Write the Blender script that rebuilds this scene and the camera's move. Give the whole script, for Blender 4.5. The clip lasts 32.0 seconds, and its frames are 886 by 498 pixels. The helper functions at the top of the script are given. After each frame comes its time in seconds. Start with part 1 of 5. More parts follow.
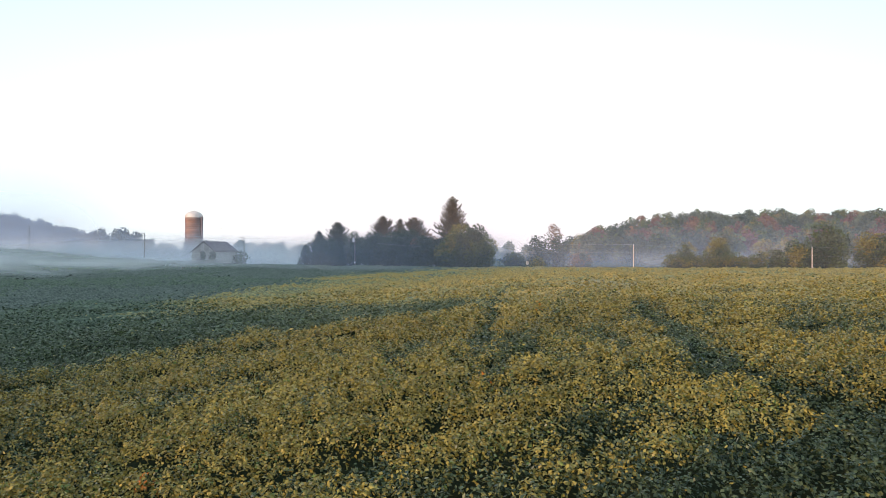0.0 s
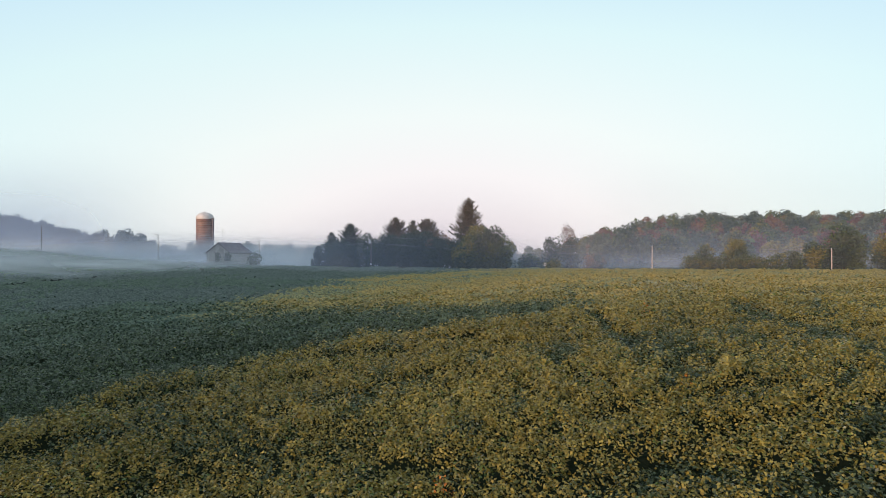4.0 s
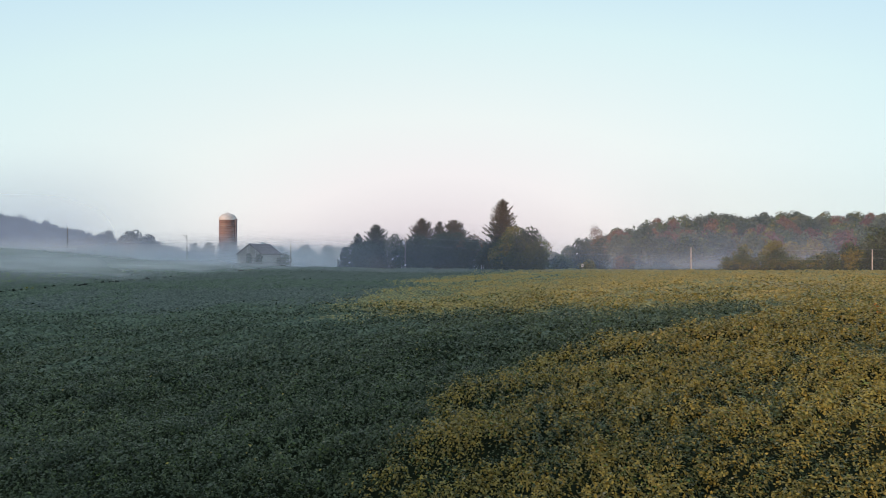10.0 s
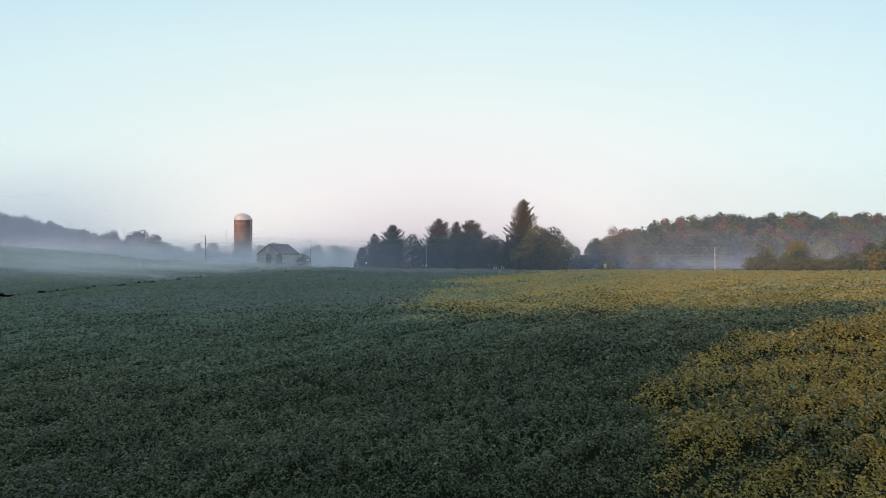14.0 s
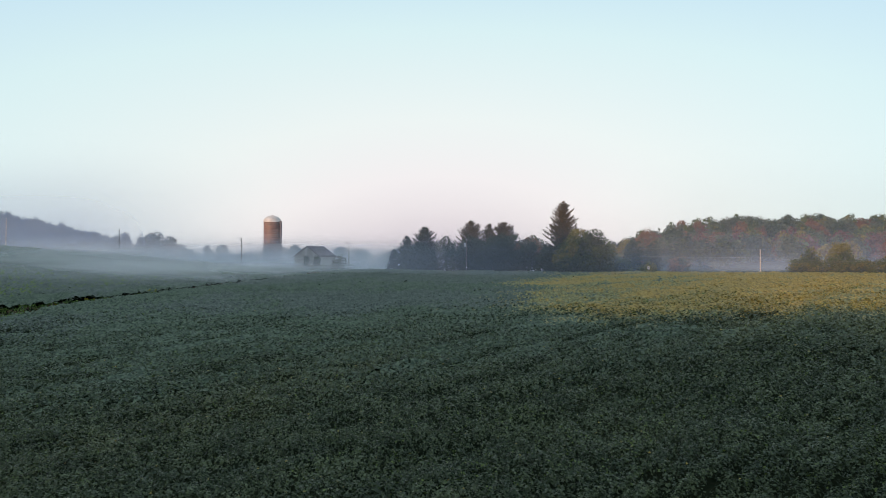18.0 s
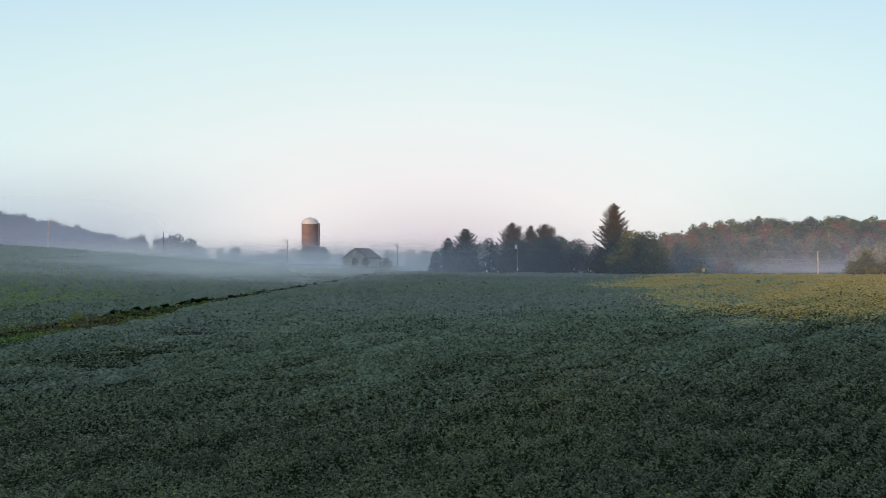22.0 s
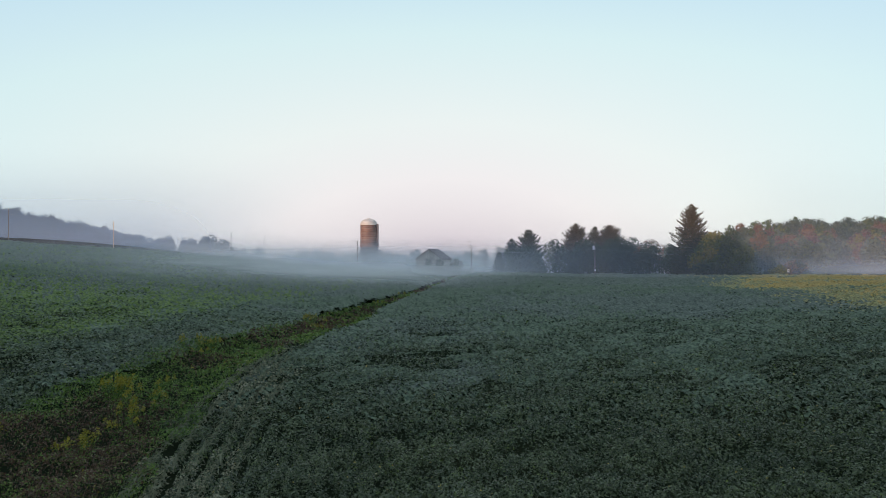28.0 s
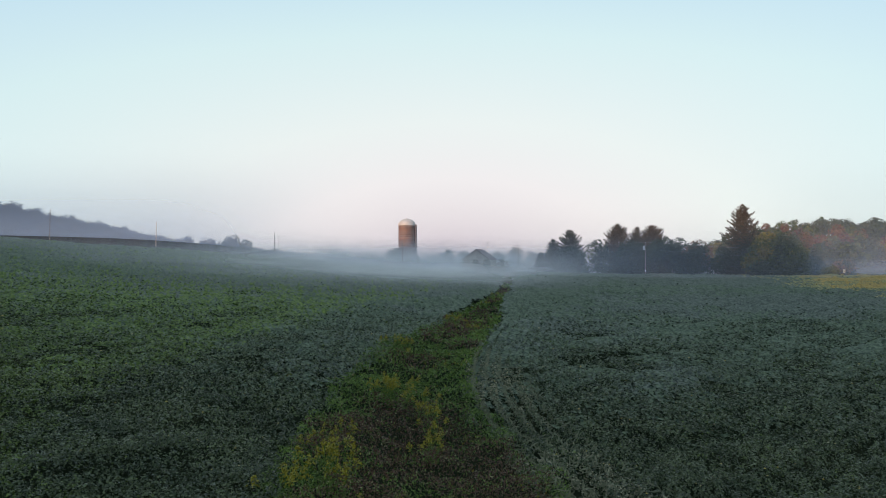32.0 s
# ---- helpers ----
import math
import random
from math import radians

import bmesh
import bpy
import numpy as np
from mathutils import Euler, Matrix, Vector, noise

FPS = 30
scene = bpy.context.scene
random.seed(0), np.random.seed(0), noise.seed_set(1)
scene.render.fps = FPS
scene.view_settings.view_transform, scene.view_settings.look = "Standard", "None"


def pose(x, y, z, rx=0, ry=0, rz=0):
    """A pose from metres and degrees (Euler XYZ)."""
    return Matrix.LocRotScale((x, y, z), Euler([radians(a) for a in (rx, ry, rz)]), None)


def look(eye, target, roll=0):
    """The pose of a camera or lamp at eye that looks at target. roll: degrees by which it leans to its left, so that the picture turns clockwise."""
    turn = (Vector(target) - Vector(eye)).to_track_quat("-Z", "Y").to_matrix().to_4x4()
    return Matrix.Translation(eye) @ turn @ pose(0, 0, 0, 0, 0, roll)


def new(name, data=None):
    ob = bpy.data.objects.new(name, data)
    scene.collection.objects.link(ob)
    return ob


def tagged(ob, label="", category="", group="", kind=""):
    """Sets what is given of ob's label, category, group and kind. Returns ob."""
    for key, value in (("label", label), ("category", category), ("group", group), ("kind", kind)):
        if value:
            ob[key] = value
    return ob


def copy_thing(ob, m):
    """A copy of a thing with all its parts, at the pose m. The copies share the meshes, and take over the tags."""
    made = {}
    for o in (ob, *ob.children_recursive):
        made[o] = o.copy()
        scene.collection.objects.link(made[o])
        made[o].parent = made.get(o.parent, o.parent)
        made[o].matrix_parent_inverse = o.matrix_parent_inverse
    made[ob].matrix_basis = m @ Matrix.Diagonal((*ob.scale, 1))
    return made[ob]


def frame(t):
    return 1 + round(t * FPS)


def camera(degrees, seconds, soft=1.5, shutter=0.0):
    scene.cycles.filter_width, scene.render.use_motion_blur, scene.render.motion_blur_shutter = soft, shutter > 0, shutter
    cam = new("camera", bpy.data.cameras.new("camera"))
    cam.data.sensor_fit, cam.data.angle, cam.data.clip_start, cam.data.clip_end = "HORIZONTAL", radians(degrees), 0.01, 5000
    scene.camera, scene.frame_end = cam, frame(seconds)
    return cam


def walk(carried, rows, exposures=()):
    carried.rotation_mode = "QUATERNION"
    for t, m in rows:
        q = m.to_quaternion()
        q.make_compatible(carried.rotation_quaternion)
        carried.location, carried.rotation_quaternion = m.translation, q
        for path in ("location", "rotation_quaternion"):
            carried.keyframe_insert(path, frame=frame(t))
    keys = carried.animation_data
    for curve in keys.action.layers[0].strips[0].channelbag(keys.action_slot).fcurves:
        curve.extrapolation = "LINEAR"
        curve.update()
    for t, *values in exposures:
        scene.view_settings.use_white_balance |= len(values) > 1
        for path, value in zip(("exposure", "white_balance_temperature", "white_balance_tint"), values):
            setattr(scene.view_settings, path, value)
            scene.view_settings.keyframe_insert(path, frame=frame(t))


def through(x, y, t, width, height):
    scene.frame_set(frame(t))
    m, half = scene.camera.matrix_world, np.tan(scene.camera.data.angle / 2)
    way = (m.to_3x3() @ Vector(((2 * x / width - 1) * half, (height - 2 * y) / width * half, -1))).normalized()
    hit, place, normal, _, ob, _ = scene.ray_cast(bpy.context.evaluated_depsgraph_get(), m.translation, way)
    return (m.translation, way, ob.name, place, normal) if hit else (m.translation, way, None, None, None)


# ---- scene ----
cam = camera(72.0, 32.0, soft=0.6)
PATH = [
    (0.0, pose(0.000, 0, 7, 90.267, 0, 0.568)),
    (0.5, pose(-0.207, 0, 7, 90.290, 0, 0.547)),
    (1.0, pose(-0.662, 0, 7, 90.314, 0, 0.525)),
    (1.5, pose(-1.276, 0, 7, 90.335, 0, 0.502)),
    (2.0, pose(-1.988, 0, 7, 90.351, 0, 0.478)),
    (2.5, pose(-2.759, 0, 7, 90.361, 0, 0.452)),
    (3.0, pose(-3.587, 0, 7, 90.370, 0, 0.425)),
    (3.5, pose(-4.454, 0, 7, 90.380, 0, 0.396)),
    (5.5, pose(-8.469, 0, 7, 90.450, 0, 0.267)),
    (6.0, pose(-9.523, 0, 7, 90.463, 0, 0.222)),
    (6.5, pose(-10.574, 0, 7, 90.475, 0, 0.174)),
    (7.0, pose(-11.603, 0, 7, 90.486, 0, 0.124)),
    (7.5, pose(-12.615, 0, 7, 90.490, 0, 0.075)),
    (8.0, pose(-13.581, 0, 7, 90.490, 0, 0.027)),
    (8.5, pose(-14.504, 0, 7, 90.490, 0, -0.022)),
    (9.0, pose(-15.402, 0, 7, 90.491, 0, -0.070)),
    (9.5, pose(-16.276, 0, 7, 90.494, 0, -0.117)),
    (10.0, pose(-17.089, 0, 7, 90.499, 0, -0.163)),
    (10.5, pose(-17.889, 0, 7, 90.502, 0, -0.205)),
    (11.0, pose(-18.675, 0, 7, 90.503, 0, -0.243)),
    (11.5, pose(-19.431, 0, 7, 90.504, 0, -0.277)),
    (12.0, pose(-20.200, 0, 7, 90.504, 0, -0.301)),
    (12.5, pose(-20.983, 0, 7, 90.503, 0, -0.315)),
    (13.0, pose(-21.804, 0, 7, 90.506, 0, -0.319)),
    (13.5, pose(-22.722, 0, 7, 90.514, 0, -0.315)),
    (14.0, pose(-23.746, 0, 7, 90.525, 0, -0.307)),
    (14.5, pose(-24.900, 0, 7, 90.534, 0, -0.297)),
    (16.5, pose(-30.511, 0, 7, 90.641, 0, -0.315)),
    (17.0, pose(-32.210, 0, 7, 90.674, 0, -0.337)),
    (17.5, pose(-33.953, 0, 7, 90.696, 0, -0.356)),
    (18.0, pose(-35.724, 0, 7, 90.718, 0, -0.367)),
    (18.5, pose(-37.501, 0, 7, 90.745, 0, -0.371)),
    (19.0, pose(-39.309, 0, 7, 90.777, 0, -0.372)),
    (19.5, pose(-41.159, 0, 7, 90.808, 0, -0.370)),
    (20.0, pose(-43.032, 0, 7, 90.836, 0, -0.364)),
    (20.5, pose(-44.885, 0, 7, 90.860, 0, -0.349)),
    (21.0, pose(-46.722, 0, 7, 90.876, 0, -0.329)),
    (21.5, pose(-48.578, 0, 7, 90.890, 0, -0.307)),
    (22.0, pose(-50.402, 0, 7, 90.907, 0, -0.283)),
    (22.5, pose(-52.228, 0, 7, 90.924, 0, -0.257)),
    (23.0, pose(-54.022, 0, 7, 90.939, 0, -0.224)),
    (23.5, pose(-55.798, 0, 7, 90.949, 0, -0.184)),
    (24.0, pose(-57.536, 0, 7, 90.954, 0, -0.143)),
    (24.5, pose(-59.326, 0, 7, 90.957, 0, -0.106)),
    (25.0, pose(-61.103, 0, 7, 90.956, 0, -0.073)),
    (25.5, pose(-62.868, 0, 7, 90.953, 0, -0.041)),
    (27.5, pose(-70.093, 0, 7, 90.984, 0, 0.106)),
    (28.0, pose(-71.853, 0, 7, 90.990, 0, 0.149)),
    (28.5, pose(-73.580, 0, 7, 90.994, 0, 0.193)),
    (29.0, pose(-75.270, 0, 7, 90.999, 0, 0.240)),
    (29.5, pose(-76.938, 0, 7, 91.001, 0, 0.290)),
    (30.0, pose(-78.599, 0, 7, 91.003, 0, 0.345)),
    (30.5, pose(-80.255, 0, 7, 91.004, 0, 0.407)),
    (31.0, pose(-81.837, 0, 7, 91.006, 0, 0.478)),
    (31.5, pose(-83.382, 0, 7, 91.011, 0, 0.560)),
    (32.0, pose(-84.909, 0, 7, 91.020, 0, 0.651)),
]
walk(cam, PATH, exposures=((0.0, 0.50), (1.0, 0.35), (2.0, 0.18), (3.5, 0.09), (6.0, 0.0), (14.0, 0.0), (22.0, -0.03), (32.0, -0.04)))

# ---- sky and sun ----
SUN_AZ, SUN_EL = radians(-140), radians(8.5)      # from the camera's way (+y), clockwise; low behind and to the left
world = bpy.data.worlds.new("morning_sky")
scene.world = world
world.use_nodes = True
wn, wl = world.node_tree.nodes, world.node_tree.links
wn.clear()
w_out = wn.new("ShaderNodeOutputWorld")
w_bg = wn.new("ShaderNodeBackground")
sky = wn.new("ShaderNodeTexSky")
sky.sky_type, sky.sun_disc = "NISHITA", False
sky.sun_elevation, sky.sun_rotation = SUN_EL, SUN_AZ
sky.dust_density, sky.ozone_density = 2.0, 1.5
dim = wn.new("ShaderNodeVectorMath")
dim.operation = "SCALE"
dim.inputs["Scale"].default_value = 0.1
w_co = wn.new("ShaderNodeTexCoord")
w_sep = wn.new("ShaderNodeSeparateXYZ")
ramp = wn.new("ShaderNodeValToRGB")
STOPS = ((0.0, (0.78, 0.68, 0.75)), (0.05, (0.90, 0.82, 0.87)), (0.13, (1.02, 0.97, 0.98)), (0.22, (0.97, 1.03, 1.01)),
         (0.35, (0.80, 1.0, 1.02)), (0.44, (0.64, 0.88, 1.02)), (0.62, (0.62, 0.81, 0.96)), (1.0, (0.55, 0.70, 0.87)))
while len(ramp.color_ramp.elements) < len(STOPS):
    ramp.color_ramp.elements.new(0.5)
for el, (at, col) in zip(ramp.color_ramp.elements, STOPS):
    el.position, el.color = at, (*col, 1)
mix = wn.new("ShaderNodeMix")
mix.data_type = "RGBA"
mix.inputs["Factor"].default_value = 0.86
wl.new(w_co.outputs["Generated"], w_sep.inputs[0])
# the sky pales round the way of the view and turns bluer to the sides and up
w_sq, w_in = wn.new("ShaderNodeVectorMath"), wn.new("ShaderNodeCombineXYZ")
w_x = wn.new("ShaderNodeMath")
w_x.operation, w_x.inputs[1].default_value = "MULTIPLY", 0.47
w_sq.operation = "LENGTH"
wl.new(w_sep.outputs["X"], w_x.inputs[0])
wl.new(w_x.outputs[0], w_in.inputs["X"])
wl.new(w_sep.outputs["Z"], w_in.inputs["Z"])
wl.new(w_in.outputs[0], w_sq.inputs[0])
wl.new(w_sq.outputs["Value"], ramp.inputs["Fac"])
wl.new(sky.outputs["Color"], dim.inputs[0])
wl.new(dim.outputs[0], mix.inputs["A"])
wl.new(ramp.outputs["Color"], mix.inputs["B"])
wl.new(mix.outputs["Result"], w_bg.inputs["Color"])
w_bg.inputs["Strength"].default_value = 1.0
wl.new(w_bg.outputs[0], w_out.inputs["Surface"])

sun = new("sun", bpy.data.lights.new("sun", "SUN"))
sun.data.energy, sun.data.angle, sun.data.color = 3.0, radians(1.2), (1.0, 0.66, 0.42)
SUN_DIR = Vector((math.sin(SUN_AZ) * math.cos(SUN_EL), math.cos(SUN_AZ) * math.cos(SUN_EL), math.sin(SUN_EL)))
sun.matrix_world = look((0, 0, 60), Vector((0, 0, 60)) - SUN_DIR)


# ---- materials ----
def base_mat(name, rough=0.8, metal=0.0, spec=0.3):
    m = bpy.data.materials.new(name)
    m.use_nodes = True
    b = m.node_tree.nodes["Principled BSDF"]
    b.inputs["Roughness"].default_value, b.inputs["Metallic"].default_value = rough, metal
    b.inputs["Specular IOR Level"].default_value = spec
    return m, m.node_tree.nodes, m.node_tree.links, b


def noisy(name, colours, scale=4.0, rough=0.85, bump=0.3, metal=0.0, stretch=(1, 1, 1), fine=9.0, spec=0.25, dist=0.02):
    """Two scales of noise over a ramp of two or more colours, with bump."""
    m, n, l, b = base_mat(name, rough, metal, spec)
    co, mp = n.new("ShaderNodeTexCoord"), n.new("ShaderNodeMapping")
    mp.inputs["Scale"].default_value = stretch
    l.new(co.outputs["Object"], mp.inputs["Vector"])
    big, small = n.new("ShaderNodeTexNoise"), n.new("ShaderNodeTexNoise")
    big.inputs["Scale"].default_value, small.inputs["Scale"].default_value = scale, scale * fine
    big.inputs["Detail"].default_value, small.inputs["Detail"].default_value = 4, 4
    for t in (big, small):
        l.new(mp.outputs[0], t.inputs["Vector"])
    add = n.new("ShaderNodeMix")
    add.inputs["Factor"].default_value = 0.4
    l.new(big.outputs["Fac"], add.inputs["A"])
    l.new(small.outputs["Fac"], add.inputs["B"])
    r = n.new("ShaderNodeValToRGB")
    while len(r.color_ramp.elements) < len(colours):
        r.color_ramp.elements.new(0.5)
    for k, (el, c) in enumerate(zip(r.color_ramp.elements, colours)):
        el.position, el.color = 0.33 + 0.34 * k / (len(colours) - 1), (*c, 1)
    l.new(add.outputs["Result"], r.inputs["Fac"])
    l.new(r.outputs["Color"], b.inputs["Base Color"])
    bp = n.new("ShaderNodeBump")
    bp.inputs["Strength"].default_value, bp.inputs["Distance"].default_value = bump, dist
    l.new(small.outputs["Fac"], bp.inputs["Height"])
    l.new(bp.outputs[0], b.inputs["Normal"])
    return m


def leafy(name, dark, light, rough=0.5, through=0.14, spec=0.3, patch=0.08, second=None, vary=0.45, grain=0.8):
    """Leaves: colour differs from leaf to leaf and in broad patches; some light passes through."""
    m, n, l, b = base_mat(name, rough, 0, spec)
    g = n.new("ShaderNodeNewGeometry")
    co, nz = n.new("ShaderNodeTexCoord"), n.new("ShaderNodeTexNoise")
    nz.inputs["Scale"].default_value, nz.inputs["Detail"].default_value = patch, 5
    l.new(co.outputs["Object"], nz.inputs["Vector"])
    a = n.new("ShaderNodeMath")
    a.operation = "MULTIPLY_ADD"
    a.inputs[1].default_value, a.inputs[2].default_value = vary, 0.7 - grain / 2 - vary / 2
    l.new(g.outputs["Random Per Island"], a.inputs[0])
    s = n.new("ShaderNodeMath")
    s.operation = "MULTIPLY_ADD"
    s.inputs[1].default_value = grain
    l.new(nz.outputs["Fac"], s.inputs[0])
    l.new(a.outputs[0], s.inputs[2])
    r = n.new("ShaderNodeValToRGB")
    r.color_ramp.elements[0].position, r.color_ramp.elements[1].position = 0.25, 0.95
    r.color_ramp.elements[0].color, r.color_ramp.elements[1].color = (*dark, 1), (*light, 1)
    if second:
        e = r.color_ramp.elements.new(0.62)
        e.color = (*second, 1)
    l.new(s.outputs[0], r.inputs["Fac"])
    l.new(r.outputs["Color"], b.inputs["Base Color"])
    t = n.new("ShaderNodeBsdfTranslucent")
    l.new(r.outputs["Color"], t.inputs["Color"])
    mx = n.new("ShaderNodeMixShader")
    mx.inputs[0].default_value = through
    l.new(b.outputs[0], mx.inputs[1])
    l.new(t.outputs[0], mx.inputs[2])
    l.new(mx.outputs[0], n["Material Output"].inputs["Surface"])
    return m


# soil darkened beyond its own tone: shade between the plants is put into it
M_SOIL = noisy("field_soil", ((0.010, 0.014, 0.008), (0.016, 0.021, 0.012), (0.026, 0.028, 0.015)), 0.15, 1.0, 0.4, fine=40, dist=0.1, spec=0.0)
LEAF = dict(rough=0.42, spec=0.32)
CANOPY = dict(rough=0.70, patch=4.5, vary=0.0, spec=0.16, grain=2.2)
M_SOY = [leafy("soy_green", (0.007, 0.018, 0.008), (0.111, 0.139, 0.065), second=(0.040, 0.059, 0.027), patch=0.5, vary=0.42, **LEAF),
         leafy("soy_bluish", (0.012, 0.023, 0.018), (0.147, 0.171, 0.132), second=(0.055, 0.072, 0.055), patch=0.5, vary=0.42, **LEAF),
         leafy("soy_lime", (0.025, 0.049, 0.009), (0.152, 0.200, 0.045), second=(0.064, 0.102, 0.021), vary=0.3, **LEAF),
         leafy("soy_yellow", (0.090, 0.066, 0.011), (0.38, 0.302, 0.070), second=(0.246, 0.188, 0.036), vary=0.30, **LEAF),
         leafy("soy_straw", (0.10, 0.10, 0.06), (0.28, 0.27, 0.175), second=(0.18, 0.175, 0.11)),
         leafy("soy_orange", (0.36, 0.10, 0.02), (0.55, 0.20, 0.03)),
         leafy("soy_olive", (0.040, 0.035, 0.009), (0.30, 0.255, 0.068), second=(0.168, 0.141, 0.035), vary=0.30, **LEAF),
         # far copies of the leaf colours, paler and bluer: distance haze is painted in
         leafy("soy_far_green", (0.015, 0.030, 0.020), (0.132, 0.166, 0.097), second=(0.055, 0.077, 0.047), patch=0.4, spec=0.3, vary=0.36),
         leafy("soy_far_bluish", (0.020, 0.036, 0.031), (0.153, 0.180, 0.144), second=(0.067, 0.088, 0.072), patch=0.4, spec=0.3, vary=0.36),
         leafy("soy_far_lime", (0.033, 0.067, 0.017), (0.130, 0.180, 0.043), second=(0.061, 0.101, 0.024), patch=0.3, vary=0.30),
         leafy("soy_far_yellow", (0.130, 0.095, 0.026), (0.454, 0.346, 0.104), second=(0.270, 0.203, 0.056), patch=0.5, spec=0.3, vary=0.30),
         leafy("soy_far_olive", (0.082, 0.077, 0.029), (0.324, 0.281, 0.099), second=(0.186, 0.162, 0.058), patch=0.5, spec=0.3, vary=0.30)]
# canopy colours are raised the same way, for haze and grazing sheen
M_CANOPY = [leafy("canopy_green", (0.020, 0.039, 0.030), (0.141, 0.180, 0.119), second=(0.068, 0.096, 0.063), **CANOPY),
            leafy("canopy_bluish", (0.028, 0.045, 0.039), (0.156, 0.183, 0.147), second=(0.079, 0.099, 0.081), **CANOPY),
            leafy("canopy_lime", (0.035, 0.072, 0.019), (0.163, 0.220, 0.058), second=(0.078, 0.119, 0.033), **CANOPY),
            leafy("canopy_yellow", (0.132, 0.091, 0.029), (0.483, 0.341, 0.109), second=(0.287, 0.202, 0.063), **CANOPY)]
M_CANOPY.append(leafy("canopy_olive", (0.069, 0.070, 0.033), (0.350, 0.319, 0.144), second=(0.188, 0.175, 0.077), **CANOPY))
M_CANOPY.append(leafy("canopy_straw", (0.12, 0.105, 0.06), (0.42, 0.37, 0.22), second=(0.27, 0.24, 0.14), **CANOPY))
M_STALK = leafy("pale_stalk", (0.06, 0.07, 0.04), (0.20, 0.21, 0.14), second=(0.12, 0.13, 0.085))
M_VERGE = noisy("verge_grass", ((0.020, 0.034, 0.020), (0.032, 0.048, 0.028), (0.048, 0.062, 0.036)), 0.2, 1.0, 0.6, fine=30, dist=0.15, spec=0.0)
M_FOREST = noisy("forest_floor", ((0.008, 0.014, 0.014), (0.016, 0.024, 0.024), (0.024, 0.032, 0.032)), 0.1, 1.0, 0.5, fine=30, dist=0.3, spec=0.0)
M_WEED = [leafy("weed_green", (0.018, 0.044, 0.009), (0.17, 0.25, 0.050), second=(0.076, 0.138, 0.028)),
          leafy("weed_brown", (0.036, 0.021, 0.014), (0.135, 0.074, 0.048), second=(0.070, 0.040, 0.027)),
          leafy("goldenrod_bloom", (0.16, 0.142, 0.012), (0.30, 0.265, 0.025)),
          leafy("weed_straw", (0.13, 0.12, 0.06), (0.30, 0.27, 0.15))]
M_CONIFER = leafy("spruce_needles", (0.018, 0.027, 0.021), (0.069, 0.085, 0.056), rough=0.7, through=0.1, patch=0.15)
# warm brown of cones and twigs, with the low sun on the tops painted in
M_CONIFER_TOP = leafy("spruce_sunlit_cones_and_twigs", (0.056, 0.048, 0.033), (0.150, 0.106, 0.069), rough=0.75, through=0.1, patch=0.2)
M_LEAF_DARK = leafy("dark_foliage", (0.016, 0.029, 0.021), (0.058, 0.081, 0.046), patch=0.15)
M_LEAF_GREEN = leafy("tree_foliage", (0.028, 0.043, 0.016), (0.098, 0.122, 0.038), patch=0.12)
M_LEAF_GOLD = leafy("turning_foliage", (0.070, 0.064, 0.016), (0.25, 0.20, 0.050), patch=0.12)
M_LEAF_RUST = leafy("rust_foliage", (0.095, 0.044, 0.022), (0.225, 0.118, 0.064), patch=0.12)
M_LEAF_WINE = leafy("wine_red_foliage", (0.080, 0.028, 0.024), (0.180, 0.078, 0.064), patch=0.12)
M_LEAF_GREY = leafy("grey_green_foliage", (0.039, 0.052, 0.036), (0.124, 0.137, 0.085), patch=0.12)
M_BARK = noisy("bark", ((0.035, 0.028, 0.022), (0.09, 0.075, 0.06)), 2.0, 0.95, 0.8, stretch=(4, 4, 0.6))
M_POLE = noisy("weathered_pole_wood", ((0.11, 0.09, 0.08), (0.18, 0.155, 0.14), (0.26, 0.225, 0.205)), 3.0, 0.85, 0.5, stretch=(8, 8, 0.4))
# lit copy of the pole wood: warm sunlight is put into its colour
M_POLE_LIT = noisy("sunlit_pole_wood", ((0.40, 0.31, 0.27), (0.54, 0.43, 0.39), (0.64, 0.53, 0.49)), 3.0, 0.85, 0.5, stretch=(8, 8, 0.4))
M_METAL = noisy("galvanised_metal", ((0.34, 0.35, 0.36), (0.52, 0.53, 0.54)), 2.0, 0.45, 0.15, metal=0.7)
M_DOME = noisy("dome_sheet_metal", ((0.50, 0.43, 0.40), (0.64, 0.56, 0.53), (0.74, 0.67, 0.64)), 0.7, 0.5, 0.15, metal=0.15)
# grey boards tinted pinkish: sunlight on the barn is put into the albedo
M_BOARD = noisy("barn_board", ((0.23, 0.21, 0.215), (0.33, 0.30, 0.30), (0.43, 0.395, 0.385)), 1.2, 0.9, 0.6, stretch=(0.4, 0.4, 3))
M_BOARD_PALE = noisy("whitewashed_board", ((0.38, 0.36, 0.36), (0.52, 0.495, 0.49)), 1.2, 0.9, 0.5, stretch=(0.4, 0.4, 3))
M_ROOF = noisy("barn_roof_shingle", ((0.11, 0.092, 0.105), (0.165, 0.138, 0.155), (0.225, 0.19, 0.21)), 0.9, 0.85, 0.5)
# near-black colour stands for the shade inside openings; nothing is hollow behind
M_DARK = noisy("dark_opening", ((0.012, 0.012, 0.014), (0.03, 0.028, 0.028)), 2.0, 0.9, 0.2)
M_ROAD = noisy("road_asphalt", ((0.035, 0.035, 0.037), (0.06, 0.06, 0.062)), 0.8, 0.9, 0.5, fine=30)
M_WIRE = noisy("wire", ((0.34, 0.34, 0.35), (0.50, 0.50, 0.50)), 2.0, 0.5, 0.1, metal=0.4)
